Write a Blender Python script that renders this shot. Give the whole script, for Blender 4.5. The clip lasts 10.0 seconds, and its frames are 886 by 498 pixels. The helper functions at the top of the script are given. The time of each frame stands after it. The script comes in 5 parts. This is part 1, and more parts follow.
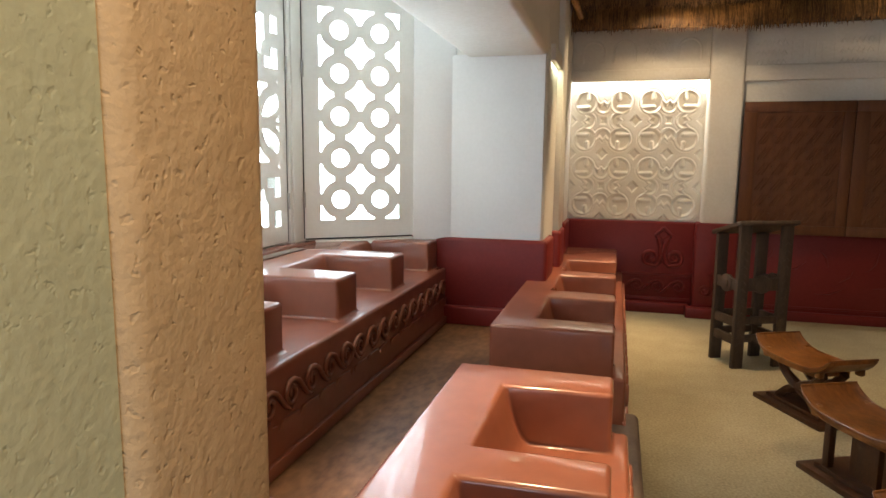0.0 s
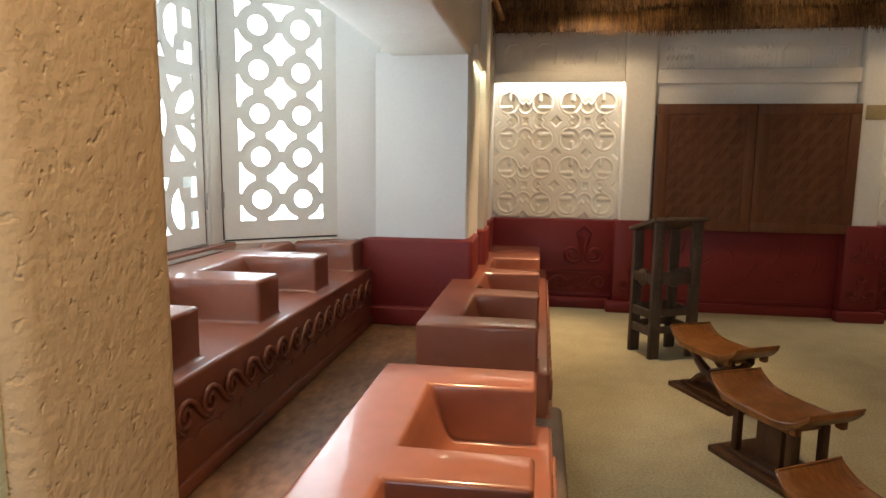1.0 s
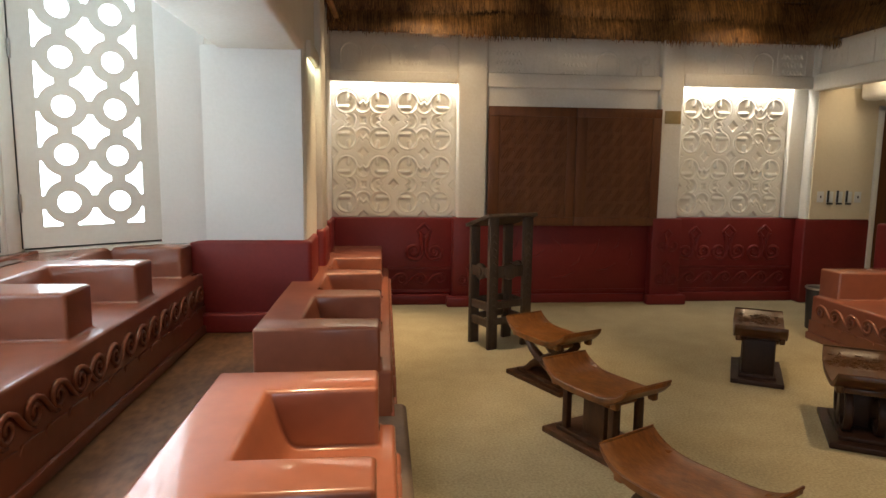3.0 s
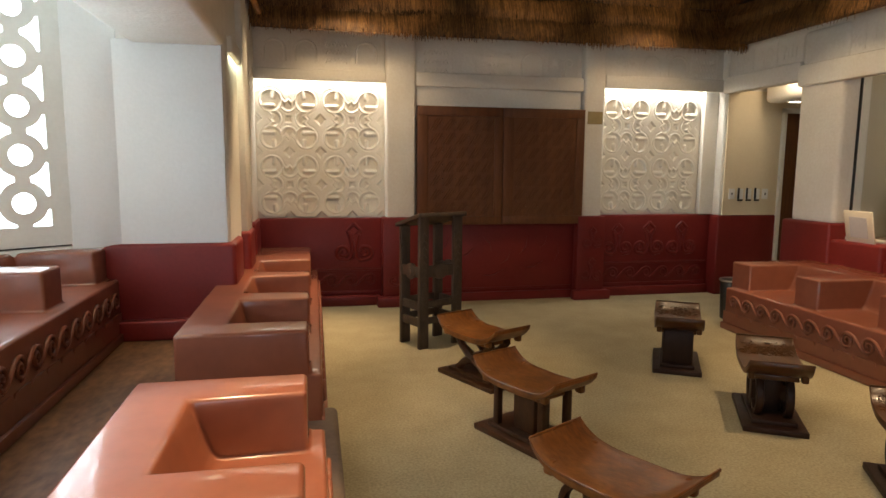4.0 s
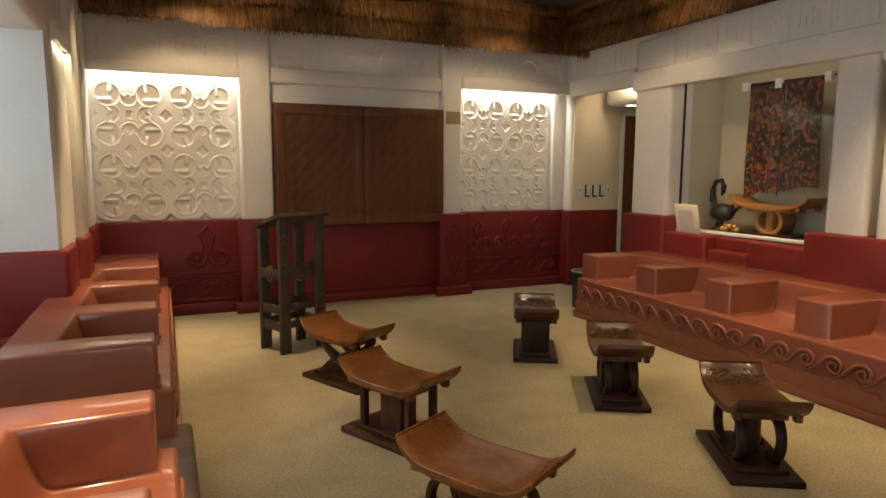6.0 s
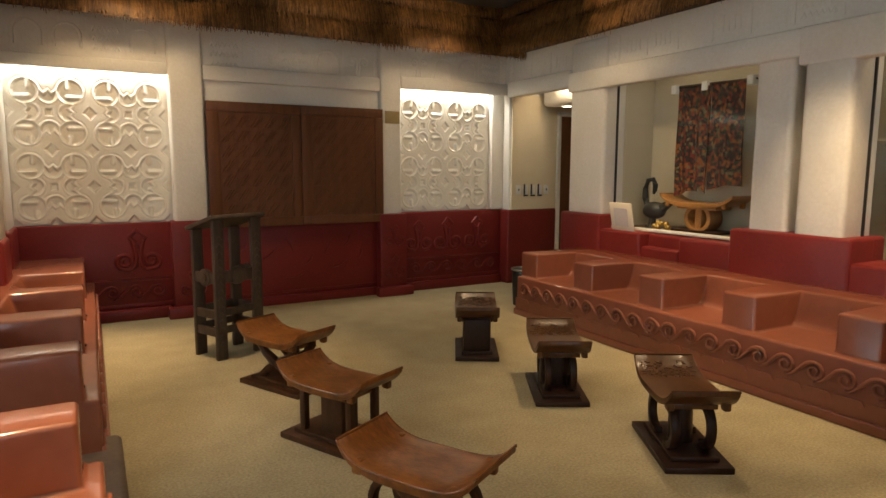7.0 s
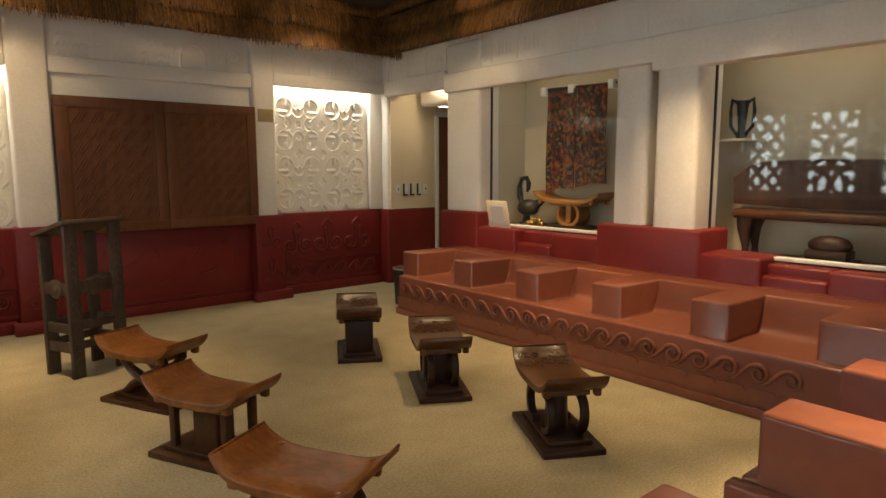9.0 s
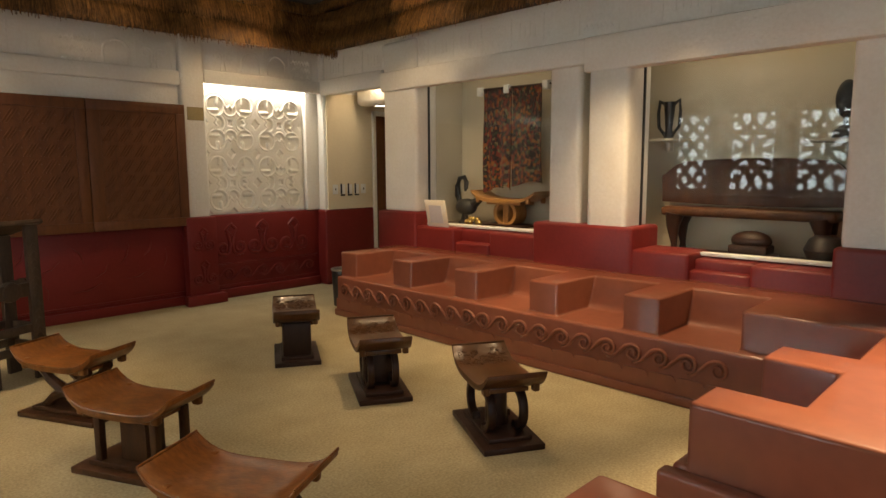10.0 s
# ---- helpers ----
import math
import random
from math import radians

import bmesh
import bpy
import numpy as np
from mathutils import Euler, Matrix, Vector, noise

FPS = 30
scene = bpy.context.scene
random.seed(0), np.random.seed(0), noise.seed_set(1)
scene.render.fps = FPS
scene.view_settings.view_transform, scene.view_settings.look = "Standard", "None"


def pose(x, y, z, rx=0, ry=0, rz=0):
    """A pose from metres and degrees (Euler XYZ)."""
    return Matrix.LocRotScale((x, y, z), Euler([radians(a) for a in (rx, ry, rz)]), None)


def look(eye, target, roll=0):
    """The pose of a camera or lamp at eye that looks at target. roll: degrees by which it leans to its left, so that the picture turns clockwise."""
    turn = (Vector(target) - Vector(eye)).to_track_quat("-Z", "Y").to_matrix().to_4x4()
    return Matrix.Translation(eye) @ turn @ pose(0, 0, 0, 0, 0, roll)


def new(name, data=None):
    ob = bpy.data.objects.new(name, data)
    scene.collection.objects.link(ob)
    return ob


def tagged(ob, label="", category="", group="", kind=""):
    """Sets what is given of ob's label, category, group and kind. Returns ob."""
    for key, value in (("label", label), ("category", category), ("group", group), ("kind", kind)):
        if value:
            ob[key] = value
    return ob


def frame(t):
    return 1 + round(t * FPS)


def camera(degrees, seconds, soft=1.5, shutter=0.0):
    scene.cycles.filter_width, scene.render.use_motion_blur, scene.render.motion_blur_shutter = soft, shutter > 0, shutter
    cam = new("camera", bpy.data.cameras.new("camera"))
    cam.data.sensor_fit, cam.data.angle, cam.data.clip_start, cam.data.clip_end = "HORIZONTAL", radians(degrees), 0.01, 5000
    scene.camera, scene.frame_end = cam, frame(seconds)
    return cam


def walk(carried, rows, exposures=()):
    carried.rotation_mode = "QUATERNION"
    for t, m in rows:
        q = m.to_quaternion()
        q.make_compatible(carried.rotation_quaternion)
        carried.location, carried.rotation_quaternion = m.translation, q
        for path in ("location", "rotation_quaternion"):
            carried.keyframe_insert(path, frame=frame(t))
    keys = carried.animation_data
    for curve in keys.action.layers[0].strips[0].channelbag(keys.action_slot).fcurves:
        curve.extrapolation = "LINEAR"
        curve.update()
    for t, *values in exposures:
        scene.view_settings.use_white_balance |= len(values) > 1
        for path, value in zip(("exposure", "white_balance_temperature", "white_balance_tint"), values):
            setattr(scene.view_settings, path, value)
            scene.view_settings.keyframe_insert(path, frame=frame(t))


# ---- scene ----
cam = camera(70.12, 10.0)
PATH = [
    (0.0, pose(-0.069, -0.061, 1.428, 82.30, -0.63, 15.46)),
    (0.5, pose(-0.062, -0.053, 1.425, 82.33, -0.71, 12.42)),
    (1.0, pose(-0.056, -0.046, 1.422, 82.36, -0.68, 8.88)),
    (1.5, pose(-0.049, -0.039, 1.419, 82.42, -0.61, 5.24)),
    (2.0, pose(-0.042, -0.032, 1.416, 82.46, -0.48, 1.71)),
    (2.5, pose(-0.035, -0.026, 1.413, 82.51, -0.60, -1.90)),
    (4.0, pose(-0.014, -0.009, 1.405, 82.63, -0.45, -11.54)),
    (4.5, pose(-0.007, -0.004, 1.403, 82.65, -0.40, -14.67)),
    (5.0, pose(0.000, 0.000, 1.400, 82.68, -0.34, -17.61)),
    (5.5, pose(0.007, 0.004, 1.397, 82.69, -0.28, -20.83)),
    (7.0, pose(0.028, 0.014, 1.390, 82.74, -0.13, -29.11)),
    (7.5, pose(0.035, 0.016, 1.388, 82.76, -0.06, -31.86)),
    (8.0, pose(0.042, 0.018, 1.385, 82.76, -0.01, -34.65)),
    (8.5, pose(0.050, 0.020, 1.383, 82.77, 0.06, -37.35)),
    (9.0, pose(0.057, 0.021, 1.381, 82.77, 0.13, -39.82)),
    (9.5, pose(0.064, 0.022, 1.379, 82.76, 0.20, -42.58)),
    (10.0, pose(0.071, 0.023, 1.377, 82.75, 0.26, -45.33)),
]
# the picture grows a little warmer as the daylight leaves the view
TONE = [(0.0, 0.05, 6450, 10), (3.0, 0.0, 6500, 10), (7.0, -0.02, 6750, 10), (10.0, 0.0, 6950, 10)]
walk(cam, PATH, TONE)

# ---- world and lamps ----
world = bpy.data.worlds.new("sky")
scene.world = world
world.use_nodes = True
wn = world.node_tree.nodes
sky = wn.new("ShaderNodeTexSky")
sky.sky_type, sky.sun_disc = "NISHITA", False
sky.sun_elevation, sky.sun_rotation = radians(50), radians(60)
wn["Background"].inputs["Strength"].default_value = 0.15
world.node_tree.links.new(sky.outputs["Color"], wn["Background"].inputs["Color"])


def lamp(name, kind, m, energy, color, **kw):
    data = bpy.data.lights.new(name, kind)
    data.energy, data.color = energy, color
    for k, v in kw.items():
        if k == "size":
            if kind == "AREA":
                data.shape, data.size, data.size_y = "RECTANGLE", v[0], v[1]
            else:
                data.shadow_soft_size = v
        elif k == "cone":
            data.spot_size, data.spot_blend = radians(v), 0.7
        elif k == "spread":
            data.spread = radians(v)
    ob = new(name, data)
    ob.matrix_world = m
    return ob


WARM = (1.0, 0.72, 0.42)
SOFT = (1.0, 0.80, 0.55)
DAY = (0.77, 0.91, 1.0)
# daylight just outside the pierced windows of the bay
lamp("window_daylight", "AREA", look((-2.36, 2.79, 1.76), (0, 2.79, 1.5)), 145, DAY, size=(2.1, 1.75))
lamp("window_daylight", "AREA", look((-1.95, 4.29, 1.76), (-1.33, 3.505, 1.7)), 68, DAY, size=(0.8, 1.75))
lamp("window_daylight", "AREA", look((-1.95, 1.25, 1.76), (-1.33, 2.035, 1.7)), 50, DAY, size=(0.8, 1.75))
# added cool fill from an unseen opening behind the camera
lamp("unseen_cool_fill", "AREA", look((0.0, -3.12, 1.35), (0.0, 3.0, 0.9)), 30, (0.68, 0.80, 1.0), size=(0.95, 2.0))
# strip lights hidden behind the beam above the carved niches
lamp("cove_strip", "AREA", look((0.065, 6.42, 2.30), (0.065, 6.44, 1.6)), 12, (1.0, 0.96, 0.88), size=(1.2, 0.03))
lamp("cove_strip", "AREA", look((3.66, 6.42, 2.30), (3.66, 6.44, 1.6)), 11.5, (1.0, 0.96, 0.88), size=(1.15, 0.03))
# third strip, under the ledge added on the west wall
lamp("cove_strip", "AREA", look((-0.552, 4.87, 2.16), (-0.56, 4.87, 1.5)), 0.9, (0.98, 1.0, 0.66), size=(0.46, 0.02))
# ceiling spots
SPOTS = [((-0.05, 2.3, 3.05), (-0.25, 1.85, 0.6), 480, 38), ((0.5, 4.6, 3.05), (0.35, 4.5, 0), 230, 64),
         ((-0.1, 4.95, 3.05), (-0.28, 5.1, 0.6), 200, 44), ((3.7, 1.85, 3.05), (4.0, 2.0, 0.6), 250, 60),
         ((3.7, 3.75, 3.05), (4.0, 3.85, 0.6), 210, 60),
         ((2.9, 2.6, 3.05), (2.9, 2.7, 0), 160, 54), ((1.2, 1.6, 3.05), (1.1, 2.2, 0), 135, 70),
         ((2.5, 2.1, 3.05), (4.42, 2.5, 1.35), 105, 24), ((3.6, 0.0, 3.05), (2.75, 0.05, 0.6), 1250, 52), ((1.7, 0.3, 3.05), (1.2, 0.55, 0.6), 150, 36),
         ((0.3, 5.2, 3.05), (0.45, 6.35, 1.2), 58, 84), ((3.4, 5.2, 3.05), (3.3, 6.35, 1.3), 36, 84),
         ((2.7, 4.6, 3.05), (2.7, 4.7, 0), 90, 60),
         ((3.3, 4.7, 3.0), (3.2, 6.0, 3.04), 20, 50), ((2.0, 4.7, 3.0), (2.0, 6.0, 3.04), 20, 50), ((0.6, 4.7, 3.0), (0.7, 6.0, 3.04), 20, 50),
         ((3.4, 4.2, 3.0), (4.1, 4.2, 2.85), 14, 70), ((2.6, 4.3, 3.05), (4.45, 4.7, 1.6), 60, 45),
         ((-0.2, 5.3, 3.05), (-0.45, 5.4, 1.0), 60, 44), ((0.3, -0.2, 3.05), (-0.58, 0.45, 1.3), 125, 44)]
for eye, target, power, cone in SPOTS:
    lamp("ceiling_spot", "SPOT", look(eye, target), power, WARM, cone=cone, size=0.05)
# added fill areas, unseen: even room light, then light towards the pillar
lamp("ceiling_fill", "AREA", look((1.8, 2.8, 3.1), (1.8, 2.8, 0)), 6, SOFT, size=(2.5, 3.5))
lamp("ceiling_fill", "AREA", look((0.5, -1.6, 2.9), (-0.9, -0.3, 1.3)), 9, (1.0, 0.93, 0.72), size=(0.9, 0.9))
# warm lamp over the bay, out of view; bench tops there are lit warm
lamp("bay_lamp", "AREA", look((-1.42, 2.8, 2.58), (-1.42, 2.8, 0)), 7, WARM, size=(0.3, 2.4), spread=110)
# lamps inside the show cases and the passage
lamp("case_lamp", "AREA", look((4.75, 3.9, 2.46), (5.0, 3.9, 1.0)), 1.6, SOFT, size=(1.2, 0.1))
lamp("case_lamp", "AREA", look((4.75, 1.7, 2.46), (5.0, 1.7, 1.0)), 2.3, SOFT, size=(1.2, 0.1))
lamp("passage_lamp", "AREA", look((4.85, 5.7, 2.36), (4.85, 6.1, 1.0)), 7, SOFT, size=(0.3, 0.3))


# ---- materials ----
def material(name, color, color2=None, rough=0.6, scale=6.0, bump=0.0, bump_scale=60.0, coat=0.0, metal=0.0,
             stretch=(1, 1, 1), fine=40.0, rough2=None, detail=6.0, island=0.0, bump2=0.0, lo=0.35, hi=0.68, spec=0.5, pits=0.0, coat_rough=0.12, ws=0.45, wb=0.6):
    """Two scales of noise between two colours, with fine relief."""
    mat = bpy.data.materials.new(name)
    mat.use_nodes = True
    nt = mat.node_tree
    n, ln = nt.nodes, nt.links
    bs = n["Principled BSDF"]
    color2 = color2 or tuple(c * 0.8 for c in color)
    tc = n.new("ShaderNodeTexCoord")
    mp = n.new("ShaderNodeMapping")
    mp.inputs["Scale"].default_value = stretch
    ln.new(tc.outputs["Object"], mp.inputs["Vector"])
    big = n.new("ShaderNodeTexNoise")
    big.inputs["Scale"].default_value, big.inputs["Detail"].default_value = scale, detail
    small = n.new("ShaderNodeTexNoise")
    small.inputs["Scale"].default_value, small.inputs["Detail"].default_value = fine, 4
    for t in (big, small):
        ln.new(mp.outputs["Vector"], t.inputs["Vector"])
    add = n.new("ShaderNodeMath")
    add.operation = "MULTIPLY_ADD"
    ln.new(small.outputs["Fac"], add.inputs[0])
    add.inputs[1].default_value = ws
    half = n.new("ShaderNodeMath")
    half.operation = "MULTIPLY"
    half.inputs[1].default_value = wb
    ln.new(big.outputs["Fac"], half.inputs[0])
    ln.new(half.outputs[0], add.inputs[2])
    ramp = n.new("ShaderNodeMapRange")
    ramp.inputs["From Min"].default_value, ramp.inputs["From Max"].default_value = lo, hi
    ln.new(add.outputs[0], ramp.inputs["Value"])
    mix = n.new("ShaderNodeMix")
    mix.data_type = "RGBA"
    ln.new(ramp.outputs["Result"], mix.inputs["Factor"])
    mix.inputs["A"].default_value, mix.inputs["B"].default_value = (*color2, 1), (*color, 1)
    out = mix.outputs["Result"]
    if island:
        geo = n.new("ShaderNodeNewGeometry")
        mul = n.new("ShaderNodeMapRange")
        mul.inputs["To Min"].default_value, mul.inputs["To Max"].default_value = 1 - island, 1 + island
        ln.new(geo.outputs["Random Per Island"], mul.inputs["Value"])
        hsv = n.new("ShaderNodeHueSaturation")
        ln.new(mul.outputs["Result"], hsv.inputs["Value"])
        ln.new(out, hsv.inputs["Color"])
        out = hsv.outputs["Color"]
    ln.new(out, bs.inputs["Base Color"])
    rr = n.new("ShaderNodeMapRange")
    rr.inputs["To Min"].default_value, rr.inputs["To Max"].default_value = (rough2 if rough2 is not None else rough + 0.1), rough
    ln.new(big.outputs["Fac"], rr.inputs["Value"])
    ln.new(rr.outputs["Result"], bs.inputs["Roughness"])
    bs.inputs["Metallic"].default_value, bs.inputs["Coat Weight"].default_value = metal, coat
    bs.inputs["Coat Roughness"].default_value = coat_rough
    bs.inputs["Specular IOR Level"].default_value = spec
    if bump:
        bn = n.new("ShaderNodeTexNoise")
        bn.inputs["Scale"].default_value, bn.inputs["Detail"].default_value = bump_scale, 5
        ln.new(mp.outputs["Vector"], bn.inputs["Vector"])
        height = bn.outputs["Fac"]
        if bump2:
            low = n.new("ShaderNodeTexNoise")
            low.inputs["Scale"].default_value, low.inputs["Detail"].default_value = bump_scale / 7, 3
            ln.new(mp.outputs["Vector"], low.inputs["Vector"])
            s = n.new("ShaderNodeMath")
            s.operation = "MULTIPLY_ADD"
            ln.new(low.outputs["Fac"], s.inputs[0])
            s.inputs[1].default_value = bump2
            ln.new(height, s.inputs[2])
            height = s.outputs[0]
        if pits:
            pn = n.new("ShaderNodeTexNoise")
            pn.inputs["Scale"].default_value, pn.inputs["Detail"].default_value = pits, 2
            ln.new(mp.outputs["Vector"], pn.inputs["Vector"])
            pr = n.new("ShaderNodeMapRange")
            pr.inputs["From Min"].default_value, pr.inputs["From Max"].default_value = 0.62, 0.70
            pr.inputs["To Max"].default_value = -0.9
            ln.new(pn.outputs["Fac"], pr.inputs["Value"])
            ps = n.new("ShaderNodeMath")
            ln.new(height, ps.inputs[0])
            ln.new(pr.outputs["Result"], ps.inputs[1])
            height = ps.outputs[0]
        bp = n.new("ShaderNodeBump")
        bp.inputs["Strength"].default_value, bp.inputs["Distance"].default_value = bump, 0.01
        ln.new(height, bp.inputs["Height"])
        ln.new(bp.outputs["Normal"], bs.inputs["Normal"])
    return mat


STUCCO = material("white_stucco", (0.80, 0.77, 0.70), (0.72, 0.68, 0.60), 0.75, 2.5, 0.25, 45, bump2=2.0)
RELIEF = material("cream_plaster", (0.85, 0.82, 0.74), (0.79, 0.75, 0.65), 0.7, 3, 0.2, 60)
REVEAL = material("smooth_white_plaster", (0.80, 0.79, 0.77), (0.75, 0.74, 0.72), 0.7, 2, 0.12, 40)
PILLAR = material("rough_ochre_stucco", (0.68, 0.492, 0.300), (0.60, 0.425, 0.25), 0.85, 4, 0.34, 75, bump2=1.6, pits=55)
DADO = material("red_painted_dado", (0.185, 0.020, 0.017), (0.145, 0.0155, 0.0135), 0.36, 3, 0.12, 25, bump2=1.5, spec=0.3)
CLAY = material("polished_terracotta", (0.235, 0.074, 0.039), (0.185, 0.055, 0.030), 0.42, 1.6, 0.02, 14, rough2=0.55, fine=14, coat=0.8, spec=0.2, coat_rough=0.13)
CARPET = material("beige_carpet", (0.46, 0.392, 0.25), (0.325, 0.273, 0.17), 0.95, 4.0, 1.0, 200, fine=80, ws=0.75, wb=0.3, lo=0.40, hi=0.65, spec=0.1)
BROWN = material("stained_concrete", (0.23, 0.118, 0.056), (0.085, 0.040, 0.019), 0.45, 2.0, 0.06, 30, stretch=(2.2, 1.1, 1), fine=12, lo=0.44, hi=0.70, spec=0.3)
STEP = material("worn_brown_step", (0.13, 0.09, 0.065), (0.09, 0.06, 0.045), 0.55, 5, 0.1, 60)
WOOD = material("carved_stained_wood", (0.225, 0.080, 0.016), (0.085, 0.027, 0.007), 0.3, 5, 0.1, 50, stretch=(1.2, 2.2, 1), fine=26, coat=0.08, spec=0.35)
LEGWOOD = material("red_brown_leg_wood", (0.075, 0.028, 0.009), (0.038, 0.014, 0.006), 0.38, 6, 0.1, 60, stretch=(3, 3, 0.8), spec=0.3)
DARKWOOD = material("dark_stained_wood", (0.036, 0.015, 0.008), (0.019, 0.008, 0.005), 0.38, 6, 0.1, 60, stretch=(3, 3, 0.8), spec=0.3)
GREYWOOD = material("weathered_dark_wood", (0.080, 0.048, 0.027), (0.040, 0.023, 0.013), 0.55, 8, 0.25, 50, stretch=(4, 4, 0.8))
DOORWOOD = material("mahogany_panel", (0.155, 0.057, 0.019), (0.085, 0.031, 0.012), 0.42, 4, 0.1, 60, stretch=(5, 5, 0.7), spec=0.35)
STRAW = material("straw_thatch", (0.33, 0.16, 0.045), (0.14, 0.065, 0.019), 0.5, 9, 0.0, island=0.6)
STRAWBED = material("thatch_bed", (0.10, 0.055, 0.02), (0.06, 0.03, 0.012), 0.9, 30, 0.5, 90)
SAGE = material("sage_tinted_stucco", (0.58, 0.61, 0.45), (0.50, 0.53, 0.39), 0.85, 4, 0.22, 70, bump2=1.6, pits=60)
CEIL = material("dark_ceiling", (0.10, 0.085, 0.07), (0.07, 0.06, 0.05), 0.9, 2, 0.1, 30)
WINPAINT = material("white_painted_wood", (0.79, 0.78, 0.73), (0.73, 0.72, 0.67), 0.5, 4, 0.03, 60)
METAL = material("dull_steel", (0.45, 0.44, 0.42), (0.36, 0.35, 0.34), 0.35, 10, metal=1.0)
BRASS = material("brass", (0.60, 0.44, 0.16), (0.48, 0.33, 0.1), 0.35, 12, metal=1.0)
TARNISH = material("tarnished_plate", (0.40, 0.31, 0.15), (0.33, 0.25, 0.12), 0.55, 12, metal=0.3)
CASEWALL = material("case_lining", (0.54, 0.48, 0.36), (0.48, 0.43, 0.32), 0.85, 3, 0.05, 80)
PASSAGE = material("cream_wall_paint", (0.72, 0.62, 0.44), (0.67, 0.57, 0.40), 0.7, 2, 0.05, 60)
WHITE = material("white_plastic", (0.75, 0.74, 0.70), (0.70, 0.69, 0.66), 0.4, 20)
BLACK = material("black_finish", (0.02, 0.02, 0.02), (0.013, 0.013, 0.013), 0.4, 20)
PAPER = material("printed_paper", (0.62, 0.58, 0.55), (0.58, 0.54, 0.52), 0.8, 30)
CARDMAT = material("cream_card", (0.78, 0.70, 0.55), (0.74, 0.66, 0.52), 0.8, 30)
GLASS = bpy.data.materials.new("clear_glass")
GLASS.use_nodes = True
gb = GLASS.node_tree.nodes["Principled BSDF"]
gb.inputs["Transmission Weight"].default_value, gb.inputs["Roughness"].default_value = 1.0, 0.0
gb.inputs["IOR"].default_value, gb.inputs["Base Color"].default_value = 1.3, (0.97, 0.99, 0.98, 1)


# ---- mesh helpers ----
def box(bm, x0, x1, y0, y1, z0, z1, rot=None, at=None):
    """A box between the given faces; rot turns it about at."""
    m = Matrix.Translation(((x0 + x1) / 2, (y0 + y1) / 2, (z0 + z1) / 2)) @ Matrix.Diagonal((abs(x1 - x0), abs(y1 - y0), abs(z1 - z0), 1))
    if rot is not None:
        c = Matrix.Translation(at)
        m = c @ rot @ c.inverted() @ m
    return bmesh.ops.create_cube(bm, size=1, matrix=m)["verts"]


def soften(bm, width, segs=2, angle=30):
    es = [e for e in bm.edges if len(e.link_faces) == 2 and e.calc_face_angle() > radians(angle)]
    bmesh.ops.bevel(bm, geom=es, offset=width, segments=segs, affect="EDGES", clamp_overlap=True, profile=0.5)


def mesh_object(name, bm, mat, smooth=True):
    me = bpy.data.meshes.new(name)
    bmesh.ops.recalc_face_normals(bm, faces=bm.faces)
    bm.to_mesh(me)
    bm.free()
    me.materials.append(mat)
    if smooth:
        me.shade_smooth()
        me.set_sharp_from_angle(angle=radians(38))
    return new(name, me)


def part(name, bm, mat, parent, label=""):
    ob = mesh_object(name, bm, mat)
    ob.parent = parent
    if label:
        tagged(ob, label)
    return ob


def solid(name, boxes, mat, bevel=0.0, segs=2, parent=None, label="", kind="structure", category=""):
    """Boxes with rounded edges: one mesh, or one part each where there are several."""
    top = parent
    if parent is None and len(boxes) > 1:
        top = tagged(new(name), label, category, "", kind)
    for b in boxes:
        bm = bmesh.new()
        box(bm, *b)
        if bevel:
            soften(bm, min(bevel, 0.45 * min(abs(b[1] - b[0]), abs(b[3] - b[2]), abs(b[5] - b[4]))), segs)
        ob = mesh_object(name if parent or len(boxes) == 1 else (category or "block"), bm, mat)
        if top:
            ob.parent = top
            if parent and label:
                tagged(ob, label)
        else:
            tagged(ob, label, category, "", kind)
    return top if top and top != parent else ob


def thing(name, m, label, category, group="", kind=""):
    ob = new(name)
    ob.matrix_world = m
    return tagged(ob, label, category, group, kind)


def sweep(bm, pts, radius, sides=6, flat=1.0, normal=None):
    """A round bar along points; flat squeezes it along normal."""
    pts = [Vector(p) for p in pts]
    rings = []
    for i, p in enumerate(pts):
        d = (pts[min(i + 1, len(pts) - 1)] - pts[max(i - 1, 0)]).normalized()
        up = Vector(normal) if normal else (Vector((0, 0, 1)) if abs(d.z) < 0.9 else Vector((1, 0, 0)))
        side = d.cross(up).normalized()
        up2 = side.cross(d).normalized()
        r = radius[i] if isinstance(radius, (list, tuple)) else radius
        rings.append([bm.verts.new(p + side * (r * math.cos(a)) + up2 * (r * flat * math.sin(a))) for a in (2 * math.pi * k / sides for k in range(sides))])
    for a, b in zip(rings, rings[1:]):
        for k in range(sides):
            bm.faces.new((a[k], a[(k + 1) % sides], b[(k + 1) % sides], b[k]))
    bm.faces.new(rings[0][::-1])
    bm.faces.new(rings[-1])


